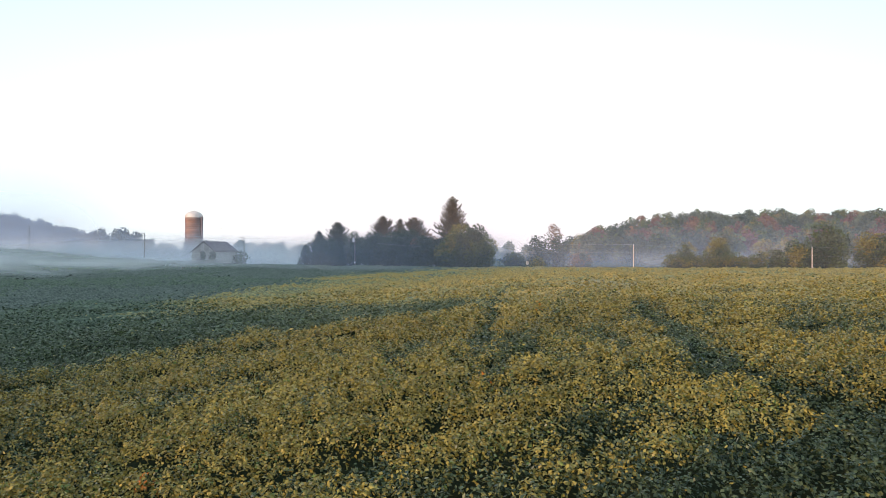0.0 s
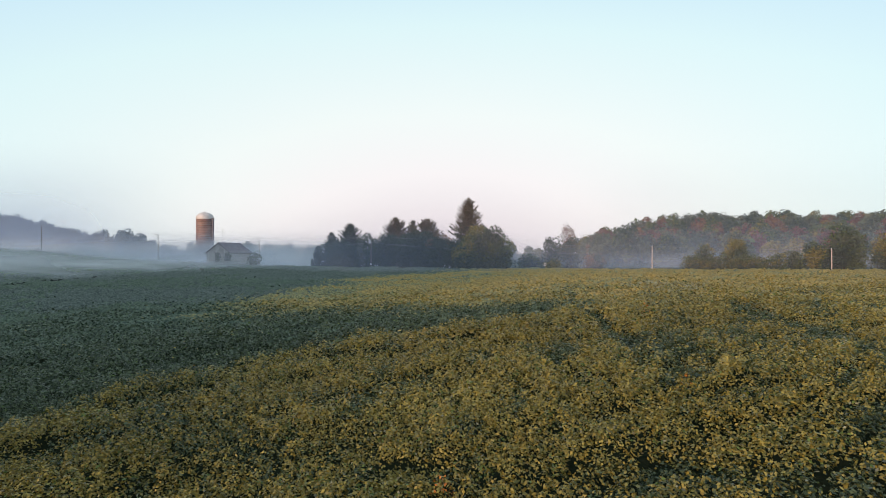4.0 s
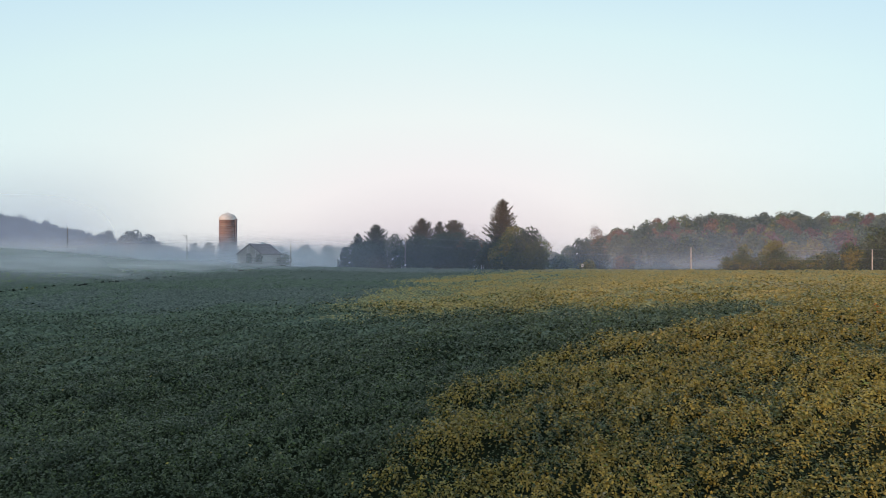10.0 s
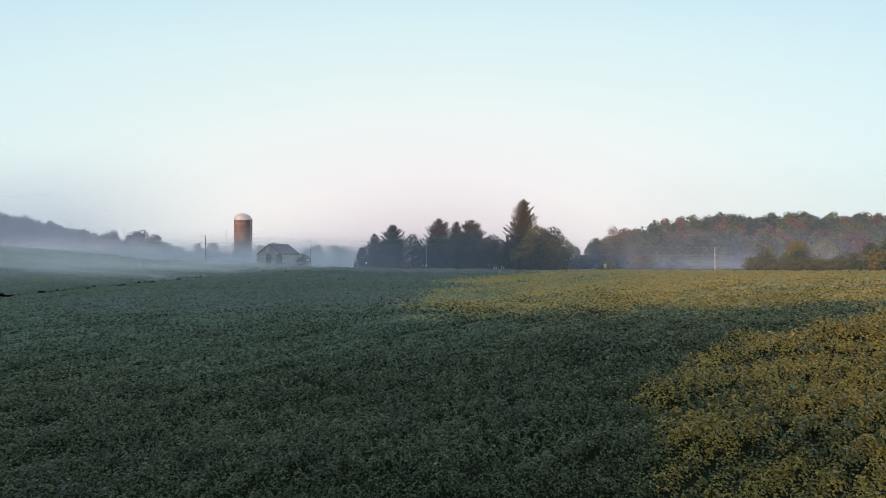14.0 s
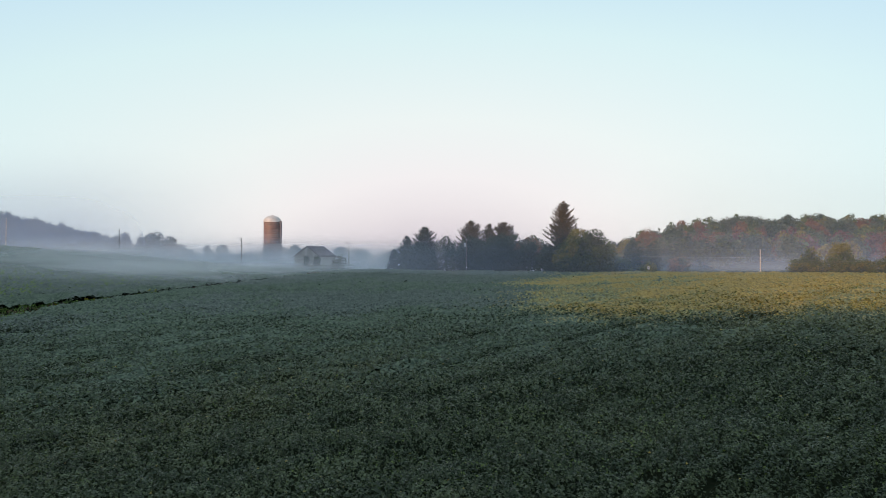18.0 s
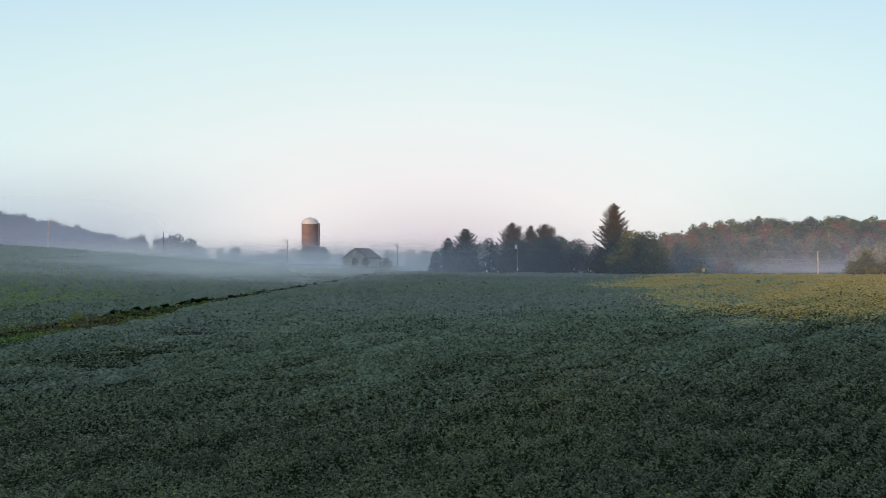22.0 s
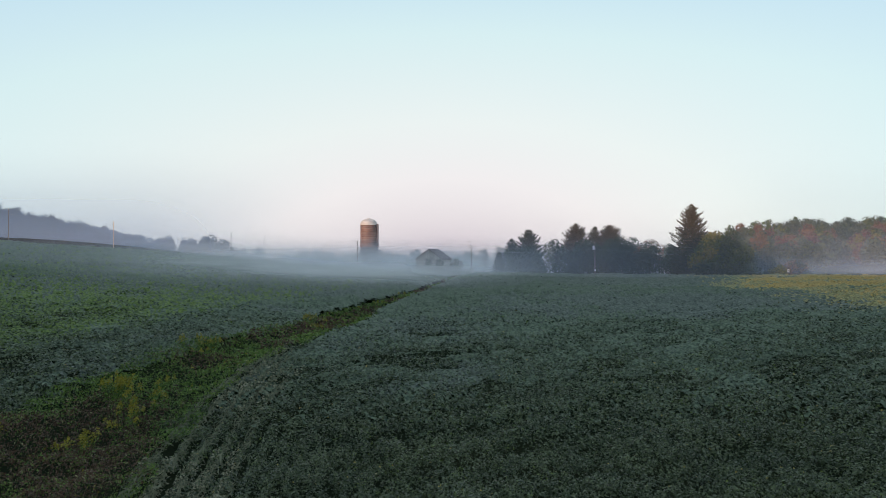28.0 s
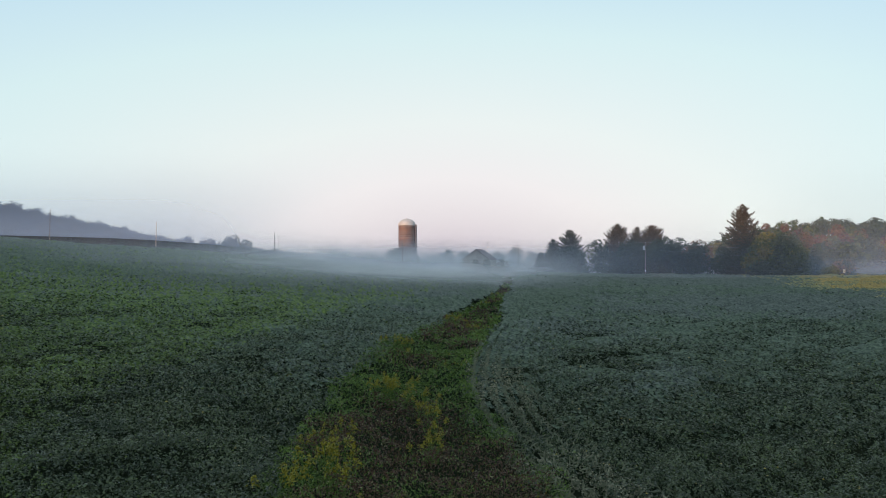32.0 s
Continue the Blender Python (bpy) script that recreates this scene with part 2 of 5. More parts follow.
M_WHITE = noisy("white_paint", ((0.62, 0.62, 0.62), (0.80, 0.79, 0.78)), 2.0, 0.55, 0.15)
M_SIGN = noisy("sign_face", ((0.50, 0.42, 0.34), (0.66, 0.56, 0.47)), 2.0, 0.5, 0.1)
M_GLASS = base_mat("car_glass", 0.08, 0.0, 0.6)[0]
M_GLASS.node_tree.nodes["Principled BSDF"].inputs["Base Color"].default_value = (0.02, 0.025, 0.03, 1)
M_RUBBER = noisy("rubber", ((0.02, 0.02, 0.02), (0.04, 0.04, 0.04)), 6.0, 0.8, 0.2)


def mist_mat(name, colour, density, top_z, soft, patch=(0.012, 0.012, 0.05), low=0.35, high=0.75):
    """Thin mist: mostly see-through; what it scatters comes evenly from both sides. Thins out with height above top_z."""
    m = bpy.data.materials.new(name)
    m.use_nodes = True
    n, l = m.node_tree.nodes, m.node_tree.links
    n.remove(n["Principled BSDF"])
    d, t, clear = n.new("ShaderNodeBsdfDiffuse"), n.new("ShaderNodeBsdfTranslucent"), n.new("ShaderNodeBsdfTransparent")
    for s in (d, t):
        s.inputs["Color"].default_value = (*colour, 1)
    both, out = n.new("ShaderNodeMixShader"), n.new("ShaderNodeMixShader")
    l.new(d.outputs[0], both.inputs[1])
    l.new(t.outputs[0], both.inputs[2])
    co, mp, nz = n.new("ShaderNodeTexCoord"), n.new("ShaderNodeMapping"), n.new("ShaderNodeTexNoise")
    mp.inputs["Scale"].default_value = patch
    nz.inputs["Scale"].default_value, nz.inputs["Detail"].default_value = 1.0, 3
    l.new(co.outputs["Object"], mp.inputs["Vector"])
    l.new(mp.outputs[0], nz.inputs["Vector"])
    nr = n.new("ShaderNodeMapRange")
    nr.inputs["From Min"].default_value, nr.inputs["From Max"].default_value = 0.3, 0.7
    nr.inputs["To Min"].default_value, nr.inputs["To Max"].default_value = low, 1.0
    l.new(nz.outputs["Fac"], nr.inputs["Value"])
    sep, hr = n.new("ShaderNodeSeparateXYZ"), n.new("ShaderNodeMapRange")
    hr.interpolation_type = "SMOOTHERSTEP"
    l.new(co.outputs["Object"], sep.inputs[0])
    hr.inputs["From Min"].default_value, hr.inputs["From Max"].default_value = top_z - soft, top_z + soft
    hr.inputs["To Min"].default_value, hr.inputs["To Max"].default_value = 1.0, 0.0
    l.new(sep.outputs["Z"], hr.inputs["Value"])
    at = n.new("ShaderNodeAttribute")
    at.attribute_name = "mist_amount"
    a, b, c = (n.new("ShaderNodeMath") for _ in range(3))
    for k in (a, b, c):
        k.operation = "MULTIPLY"
    l.new(nr.outputs[0], a.inputs[0])
    l.new(hr.outputs[0], a.inputs[1])
    l.new(a.outputs[0], b.inputs[0])
    l.new(at.outputs["Fac"], b.inputs[1])
    l.new(b.outputs[0], c.inputs[0])
    c.inputs[1].default_value = density
    l.new(c.outputs[0], out.inputs[0])
    l.new(clear.outputs[0], out.inputs[1])
    l.new(both.outputs[0], out.inputs[2])
    l.new(out.outputs[0], n["Material Output"].inputs["Surface"])
    return m


# ---- shape helpers ----
rng = np.random.default_rng(7)


def sigma(v):
    return 1 / (1 + np.exp(-np.clip(v, -40, 40)))


def softplus(v):
    return np.logaddexp(0, v)


def smooth01(v):
    v = np.clip(v, 0, 1)
    return v * v * (3 - 2 * v)


def lattice_noise(x, y, size, seed):
    """Smooth value noise from -1 to 1 over cells of the given size."""
    u, v = np.asarray(x, float) / size, np.asarray(y, float) / size
    i, j = np.floor(u).astype(np.int64), np.floor(v).astype(np.int64)
    f, g = smooth01(u - i), smooth01(v - j)

    def h(a, b):
        k = (a * 374761393 + b * 668265263 + seed * 974711) & 0x7FFFFFFF
        k = ((k ^ (k >> 13)) * 1274126177) & 0x7FFFFFFF
        return ((k ^ (k >> 16)) & 0xFFFF) / 32767.5 - 1
    return (h(i, j) * (1 - f) + h(i + 1, j) * f) * (1 - g) + (h(i, j + 1) * (1 - f) + h(i + 1, j + 1) * f) * g


def road_y(x):
    return 173.5 - 0.265 * np.asarray(x, float)


def crop_end(x):
    """Where the crop stops: at the road, and past the crest of the hill."""
    return road_y(x) - 1.5 + 24 * smooth01((-np.asarray(x, float) - 100) / 30)


def ditch_x(y):
    y = np.asarray(y, float)
    at, x = (-10, 8, 18, 23, 28, 33, 42, 52, 60, 75, 100, 134, 170), (-82.8, -83.9, -85.5, -86.5, -87.0, -87.2, -86.2, -84.2, -82.8, -80.3, -76.3, -72.2, -68.5)
    return (np.interp(y - 2.2, at, x) + np.interp(y, at, x) + np.interp(y + 2.2, at, x)) / 3


# swells and hollows of the field: x, y, height, radius
SWELLS = ((4, 14, 0.28, 9), (-8, 14, -0.32, 9), (-20, 18, 0.17, 12), (-14, 33, 0.24, 14), (-30, 48, 0.39, 18), (-45, 22, 0.06, 16), (-64, 34, -0.64, 18),
          (-80, 26, -0.43, 9), (-72, 60, -0.16, 20), (-87, 45, 0.32, 9), (-102, 30, 0.28, 14), (-106, 58, 0.34, 16), (5, 40, 0.38, 18))


def dip(x, y):
    """How far the field's far edge lies lower than the plain slope."""
    x, y = np.asarray(x, float), np.asarray(y, float)
    d = np.interp(x, (-230, -200, -165, -130, -100, -64, -31, 0, 12, 41, 67, 95), (0.85, 0.7, 0.1, -0.1, 0, 0.35, 0.65, 0.4, 0.25, 0.38, 0.6, 0.7))
    return d * smooth01((y - 100) / 55) * (1 - smooth01((y - 235) / 60))


def ground_z(x, y):
    """The lie of the land: a crest that falls to a grassed waterway, a rise beyond it, woods on a slope, a far ridge."""
    x, y = np.broadcast_arrays(np.asarray(x, float), np.asarray(y, float))
    low = np.interp(y, (-50, 20, 75, 185, 225, 300, 420), (-0.5, 0.0, 1.6, 3.6, 2.2, 2.2, 4.0))
    gain = np.interp(y, (-50, 20, 75, 140, 190, 300), (4.9, 4.8, 3.0, 0.6, -0.9, 0.0))
    mid = np.interp(y, (20, 75, 190), (-15, -10, 10))
    z = low + gain * sigma((x - mid) / 12)
    z = z + 0.088 * 13 * softplus((-94 - x) / 13) * np.interp(y, (0, 180, 420, 620, 800), (1.0, 0.97, 0.3, 0.3, 0.0)) * (1 - 0.9 * smooth01((-x - 500) / 500))
    z = z - 0.45 * np.exp(-((x - ditch_x(y)) / 2.6) ** 2) * (y < 175)
    z = z + 19 * smooth01((y - 270) / 150) * (1 - smooth01((y - 450) / 130)) * sigma((x - 118) / 15)
    z = z + 0.20 * 25 * np.minimum(softplus((-352 - x) / 25), 14) * smooth01((y - 380) / 200) * (1 - smooth01((y - 640) / 160))
    z = z + 0.7 * smooth01((-x - 105) / 40) * smooth01((y - 165) / 30) * (1 - smooth01((y - road_y(x) + 2) / 15))
    for sx, sy, up, r in SWELLS:
        z = z + up * np.exp(-((x - sx) ** 2 + (y - sy) ** 2) / r ** 2)
    # an unseen wooded hill behind the camera's way, added and shaped to keep the low morning sun off most of the field
    side, ahead = 0.77 * x - 0.64 * y, 0.64 * x + 0.77 * y
    z = z + np.interp(side, (-400, -290, -234, -156, -100, -82, -66, -50, -30, -10, 40), (0, 9, 30, 40, 38, 36, 29, 23, 18, 8, 0)) * np.exp(-((ahead + 215) / 50) ** 2)
    z = z - 0.6 - dip(x, y)
    far = smooth01((np.hypot(x, y) - 900) / 1500)
    return z * (1 - far) + 4.0 * far


def mesh_np(name, verts, faces, mats, index=None, smooth=False):
    """A mesh from numpy arrays: faces with the same number of corners each."""
    me = bpy.data.meshes.new(name)
    verts, faces = np.asarray(verts, np.float32), np.asarray(faces, np.int32)
    n, k = faces.shape
    me.vertices.add(len(verts))
    me.vertices.foreach_set("co", verts.ravel())
    me.loops.add(n * k)
    me.loops.foreach_set("vertex_index", faces.ravel())
    me.polygons.add(n)
    me.polygons.foreach_set("loop_start", np.arange(0, n * k, k, dtype=np.int32))
    me.polygons.foreach_set("loop_total", np.full(n, k, np.int32))
    for m in mats:
        me.materials.append(m)
    if index is not None:
        me.polygons.foreach_set("material_index", np.asarray(index, np.int32))
    if smooth:
        me.polygons.foreach_set("use_smooth", np.ones(n, bool))
    me.update(calc_edges=True)
    return me


def leaf_quads(centre, length, width, flat=0.5, normal=None, fold=0.25):
    """One folded diamond-shaped leaf at each centre. flat: how level it lies; normal: the way it faces, roughly."""
    n = len(centre)
    nrm = rng.normal(size=(n, 3))
    nrm /= np.linalg.norm(nrm, axis=1, keepdims=True)
    aim = np.array([0, 0, 1.0]) if normal is None else normal
    flat = np.broadcast_to(flat, n)[:, None]
    nrm = nrm * (1 - flat) + aim * flat
    nrm /= np.linalg.norm(nrm, axis=1, keepdims=True) + 1e-9
    t = np.cross(nrm, rng.normal(size=(n, 3)))
    t /= np.linalg.norm(t, axis=1, keepdims=True) + 1e-9
    b = np.cross(nrm, t)
    L, W = np.broadcast_to(length, n)[:, None] / 2, np.broadcast_to(width, n)[:, None] / 2
    v = np.empty((n, 4, 3))
    v[:, 0], v[:, 2] = centre - t * L, centre + t * L
    v[:, 1] = centre + b * W + nrm * W * fold - t * L * 0.2
    v[:, 3] = centre - b * W + nrm * W * fold - t * L * 0.2
    return v.reshape(-1, 3), np.arange(4 * n).reshape(n, 4)


def leaf_curled(centre, length, width, flat, normal):
    """Leaves of two halves along a midrib, the sides and the tip curled down."""
    n = len(centre)
    nrm = rng.normal(size=(n, 3))
    nrm /= np.linalg.norm(nrm, axis=1, keepdims=True)
    nrm = nrm * (1 - flat[:, None]) + normal * flat[:, None]
    nrm /= np.linalg.norm(nrm, axis=1, keepdims=True) + 1e-9
    t = np.cross(nrm, rng.normal(size=(n, 3)))
    t /= np.linalg.norm(t, axis=1, keepdims=True) + 1e-9
    b = np.cross(nrm, t)
    L, W = length[:, None] / 2, width[:, None] / 2
    curl = rng.uniform(0.15, 0.75, (n, 1))
    v = np.empty((n, 5, 3))
    v[:, 0], v[:, 1] = centre - t * L - nrm * L * 0.2, centre + t * L - nrm * L * (0.1 + 0.7 * curl)
    v[:, 2], v[:, 3] = centre + b * W - nrm * W * curl - t * L * 0.15, centre - b * W - nrm * W * curl - t * L * 0.15
    v[:, 4] = centre
    k = 5 * np.arange(n)[:, None]
    return v.reshape(-1, 3), np.concatenate([k + [0, 2, 1, 4], k + [0, 4, 1, 3]], 1).reshape(-1, 4)


def leaf_tris(centre, size, flat, normal):
    """Single three-cornered leaves, for crops farther off."""
    n = len(centre)
    nrm = rng.normal(size=(n, 3))
    nrm /= np.linalg.norm(nrm, axis=1, keepdims=True)
    nrm = nrm * (1 - flat[:, None]) + normal * flat[:, None]
    nrm /= np.linalg.norm(nrm, axis=1, keepdims=True) + 1e-9
    t = np.cross(nrm, rng.normal(size=(n, 3)))
    t /= np.linalg.norm(t, axis=1, keepdims=True) + 1e-9
    b = np.cross(nrm, t)
    s = size[:, None]
    v = np.stack([centre - t * s * 0.75, centre + t * s * 0.45 + b * s * 0.55, centre + t * s * 0.45 - b * s * 0.55], 1)
    return v.reshape(-1, 3), np.arange(3 * n).reshape(n, 3)


def part(name, bm, material, parent, label=""):
    me = bpy.data.meshes.new(name)
    bm.to_mesh(me)
    bm.free()
    me.materials.append(material)
    ob = new(name, me)
    ob.parent = parent
    return tagged(ob, label)


def part_me(name, me, parent, label="", at=None):
    ob = new(name, me)
    ob.parent = parent
    if at is not None:
        ob.matrix_basis = at
    return tagged(ob, label)


def thing(name, m, label, category, group="", kind=""):
    ob = new(name)
    ob.empty_display_size = 0.3
    ob.matrix_world = m
    return tagged(ob, label, category, group, kind)


def box_bm(size, at=(0, 0, 0), bevel=0.0, bm=None, turn=None):
    bm = bm or bmesh.new()
    m = Matrix.Translation(at) @ (turn or Matrix()) @ Matrix.Diagonal((*size, 1))
    made = bmesh.ops.create_cube(bm, size=1, matrix=m)
    if bevel:
        edges = {e for v in made["verts"] for e in v.link_edges}
        bmesh.ops.bevel(bm, geom=list(edges), offset=bevel, segments=1, affect="EDGES")
    return bm


def tube_bm(a, b, r0, r1, sides=8, bm=None):
    """A tapered rod from a to b."""
    bm = bm or bmesh.new()
    a, b = Vector(a), Vector(b)
    turn = (b - a).to_track_quat("Z", "Y").to_matrix().to_4x4()
    bmesh.ops.create_cone(bm, cap_ends=True, segments=sides, radius1=r0, radius2=r1, depth=(b - a).length,
                          matrix=Matrix.Translation((a + b) / 2) @ turn)
    return bm


def poly_bm(points, depth, bm=None):
    """A flat outline, thickened along its own normal."""
    bm = bm or bmesh.new()
    f = bm.faces.new([bm.verts.new(p) for p in points])
    bm.normal_update()
    n = f.normal.copy()
    got = bmesh.ops.extrude_face_region(bm, geom=[f])
    bmesh.ops.translate(bm, verts=[v for v in got["geom"] if isinstance(v, bmesh.types.BMVert)], vec=n * depth)
    bmesh.ops.recalc_face_normals(bm, faces=bm.faces)
    return bm


# ---- ground ----
def spread(lo, hi, dense_lo, dense_hi, step):
    core = np.arange(dense_lo, dense_hi + step, step)
    right, left, s = [core[-1]], [core[0]], step
    while right[-1] < hi or left[-1] > lo:
        s *= 1.25
        right.append(min(right[-1] + s, hi))
        left.append(max(left[-1] - s, lo))
    return np.unique(np.concatenate([left, core, right]))


gx, gy = spread(-4500, 4500, -270, 190, 4.5), spread(-1200, 4600, -10, 240, 2.5)
GX, GY = np.meshgrid(gx, gy)
GZ = ground_z(GX, GY)
idx = np.arange(GX.size).reshape(GX.shape)
quads = np.stack([idx[:-1, :-1], idx[:-1, 1:], idx[1:, 1:], idx[1:, :-1]], -1).reshape(-1, 4)
ground = new("ground", mesh_np("ground", np.stack([GX, GY, GZ], -1).reshape(-1, 3), quads, [M_SOIL, M_VERGE, M_FOREST],
             ((GY > crop_end(GX) - 0.5).astype(int) + (GY > 300))[:-1, :-1].ravel(), smooth=True))
tagged(ground, "rolling farm ground of dark soil and low green growth", "ground", kind="structure")

# road beyond the field, with a shallow verge
rx = np.arange(-96, 330, 6.0)
rows = []
for off, up in ((2.2, 0.02), (2.4, 0.10), (8.4, 0.10), (8.6, 0.02)):
    y = road_y(rx) + off
    rows.append(np.stack([rx, y, ground_z(rx, road_y(rx) + 5) + up], -1))
RV = np.stack(rows, 0)
ridx = np.arange(RV.shape[0] * RV.shape[1]).reshape(RV.shape[:2])
rq = np.stack([ridx[:-1, :-1], ridx[:-1, 1:], ridx[1:, 1:], ridx[1:, :-1]], -1).reshape(-1, 4)
road = new("road", mesh_np("road", RV.reshape(-1, 3), rq, [M_ROAD]))
tagged(road, "narrow dark asphalt country road at the field's far edge", "road", kind="structure")


# ---- the soybean field ----
def ripeness(x, y):
    """0: green, 1: yellow. The crest ripens first, with a green tongue running into it."""
    wob = 2.2 * lattice_noise(x, y, 9, 3) + 1.0 * lattice_noise(x, y, 3, 4)
    stretch_w = 1 + np.asarray(y) / 60
    near_edge = np.interp(y, (0, 13, 15.5, 20, 23.5, 26.7, 29.5, 34), (-22, -19, -17.6, -16.5, -13.9, -11, -7, 0))
    near = smooth01((x - near_edge + wob) / 3.2 + 0.5) * (y < 37)
    far_left = np.interp(y, (40, 46, 60, 100, 140, 180), (-19, -23, -25, -21, -7, 2))
    far = smooth01((x - far_left + 0.6 * wob * stretch_w + 4 * lattice_noise(x, y, 28, 5)) / (8 + 0.10 * y) + 0.5) * smooth01((y - 38.5 + 0.30 * (x + 10) + softplus((x + 10) / 2) + wob * 2.2) / 13)
    right = smooth01((x - 5 + wob) / 4)
    corner = smooth01((8.6 + 0.45 * np.maximum(x - 1, 0) - y + 0.5 * wob) / 1.6) * smooth01((x + 1) / 2.5)
    return np.maximum(np.maximum(near, far * 0.95), right) * (1 - 0.9 * corner)


def tracks(x, y):
    """Wheel tracks and washed-out gullies, where the crop stands low: 1 in the middle of one."""
    t = np.zeros_like(x)
    for off, w, much in ((13.3, 0.34, 0.40), (15.4, 0.30, 0.22)):
        t = np.maximum(t, much * np.exp(-((x - ditch_x(y) - off + 0.8 * lattice_noise(y, y * 0, 14, 9)) / w) ** 2) * (y < 110))
    g = np.interp(y, (8, 12, 14, 17, 22, 30, 37, 50), (9.0, 7.9, 7.7, 7.6, 8.6, 9.8, 11.5, 13.0)) + 0.35 * lattice_noise(y, y * 0, 2.5, 91)
    t = np.maximum(t, np.exp(-((x - g) / 0.75) ** 2) * smooth01((42 - y) / 12) * (y > 10.5))
    g2 = np.interp(y, (19, 26, 41, 60), (0.7, 1.6, 3.2, 6.0)) + 0.25 * lattice_noise(y, y * 0, 3, 92)
    t = np.maximum(t, 0.8 * np.exp(-((x - g2) / 0.42) ** 2) * smooth01((60 - y) / 14) * smooth01((y - 18) / 4))
    # old swale lines on the near slope
    t = np.maximum(t, 0.6 * np.exp(-((y - 95 + 0.25 * (x + 90)) / 1.6) ** 2) * (x < -95))
    return t


LEFT, RIGHT = -84.9, 0.0


def strip_half(y):
    return np.interp(y, (10, 18, 24, 30, 42, 52, 62, 76, 92, 112, 165), (4.0, 3.9, 3.6, 3.15, 2.85, 2.6, 2.5, 1.7, 1.1, 0.8, 0.6))


def plain_green(x, y):
    """1 where the crop is plain green, 0 where it is bluish: beside the waterway, and far off, where the blue stands
    for haze.
    """
    off = x - ditch_x(y)
    return np.maximum(smooth01((off - 14) / 10), smooth01((-off - 7.5) / 3) + smooth01((-off - 3) / 3) * smooth01((34 - y) / 6)).clip(0, 1) * (1 - smooth01((y - 45) / 45))


def washed(x, y):
    """A pale patch on the crest where the crop is thin and dry."""
    return smooth01(1.15 - ((x - 12.5) / 3.6) ** 2 - ((y - 51) / 7.5) ** 2 + 0.5 * lattice_noise(x, y, 2.0, 93))


def row_lines(x, y):
    """Across and along the drilled rows of the open field, which run aslant and wander a little."""
    return (-0.57 * x + 0.82 * y + 1.6 * lattice_noise(x, y, 26, 71) + 0.35 * lattice_noise(x, y, 5, 72)), 0.82 * x + 0.57 * y


# plants first: each a mound of leaves, in loose rows; farther off the mounds stand for several plants
mounds, y0 = [], 6.0
while y0 < 232:
    y1 = y0 * 1.05
    pitch = max(0.38, 0.0068 * y0)
    xa, xb = LEFT - 0.76 * y1 - 3, RIGHT + 0.76 * y1 + 3
    lines = max(1, round((y1 - y0) / (pitch * 0.9)))
    y1 = y0 + lines * pitch * 0.9
    for line in range(lines):
        px = np.arange(xa + rng.uniform() * pitch, xb, pitch * 0.9)
        n = len(px)
        mounds.append(np.stack([px + rng.uniform(-0.4, 0.4, n) * pitch, y0 + (line + 0.5 + rng.uniform(-0.4, 0.4, n)) * pitch * 0.9, np.full(n, pitch)], -1))
    y0 = y1
X, Y, A = np.concatenate(mounds).T
# drilled rows: across the slope in the open field, along the waterway beside it
along = (X > ditch_x(Y)) & (X < ditch_x(Y) + 15) & (Y < 90)
drift, course = row_lines(X, Y)
to_row = (np.round(drift / 0.76) * 0.76 - drift) * np.clip(1.0 - Y / 110, 0, 0.45)
X, Y = np.where(along, X, X - 0.57 * to_row), np.where(along, Y, Y + 0.82 * to_row)
off_row = X - ditch_x(Y)
X = np.where(along, X + (np.round(off_row / 0.76) * 0.76 - off_row) * np.clip(0.85 - (off_row - 4.5) * 0.16, 0.10, 0.85), X)
keep = (Y < crop_end(X)) & (np.abs(X - ditch_x(Y)) > strip_half(Y) + 0.5 * lattice_noise(X, Y, 2.2, 11))
keep &= (Y > 2.3 * (6.3 - ground_z(X, Y)) - 0.5) & (rng.uniform(size=len(X)) > 0.30 * tracks(X, Y))
bare = smooth01((lattice_noise(X, Y, 2.6, 25) * 0.6 + lattice_noise(X, Y, 0.9, 26) * 0.5 - 0.40) / 0.25)
keep &= rng.uniform(size=len(X)) > 0.12 * bare
drift, course = row_lines(X, Y)
fold = lattice_noise(course * 0.30, drift, 1.7, 75) + 0.5 * lattice_noise(course * 0.5, drift, 0.8, 76)
crease = (1 - smooth01(np.abs(fold) / 0.26)) * np.clip(1.3 - Y / 90, 0.25, 1)
keep &= rng.uniform(size=len(X)) > 0.10 * crease
X, Y, A, bare, fold, crease, drift, course = (q[keep] for q in (X, Y, A, bare, fold, crease, drift, course))
n = len(X)
worn = tracks(X, Y)
ripe = np.clip(ripeness(X, Y), 0, 1) * (1 - 0.9 * worn) * (1 - 0.22 * smooth01((X + 3) / 6) * (1 - smooth01((Y - 20) / 20)))
tall = 0.42 * lattice_noise(X, Y, 1.5, 22) + 0.40 * lattice_noise(course * 0.3, drift, 1.2, 23) + 0.25 * lattice_noise(X, Y, 0.6, 24) + rng.normal(0, 0.14, n)
inner = 0.84 + 0.40 * lattice_noise(X, Y, 4.5, 35) + 0.60 * lattice_noise(X, Y, 1.3, 36) + 0.50 * tall - 0.6 * crease + rng.normal(0, 0.12, n)
yellowness = ripe * np.clip(inner, 0.03, 1)
blue = smooth01(0.62 - 0.55 * plain_green(X, Y) + 0.9 * lattice_noise(X, Y, 24, 31) + 0.5 * lattice_noise(X, Y, 5, 32) + rng.normal(0, 0.2, n))
lime = smooth01((ditch_x(Y) - 8.2 - X + 4 * lattice_noise(X, Y, 12, 33) + 4 * lattice_noise(X, Y, 31, 34)) / 6)
# lime fades with distance: mist over the far slope, put into the colour
lime = lime * (1 - 0.8 * smooth01((Y - 60) / 35))
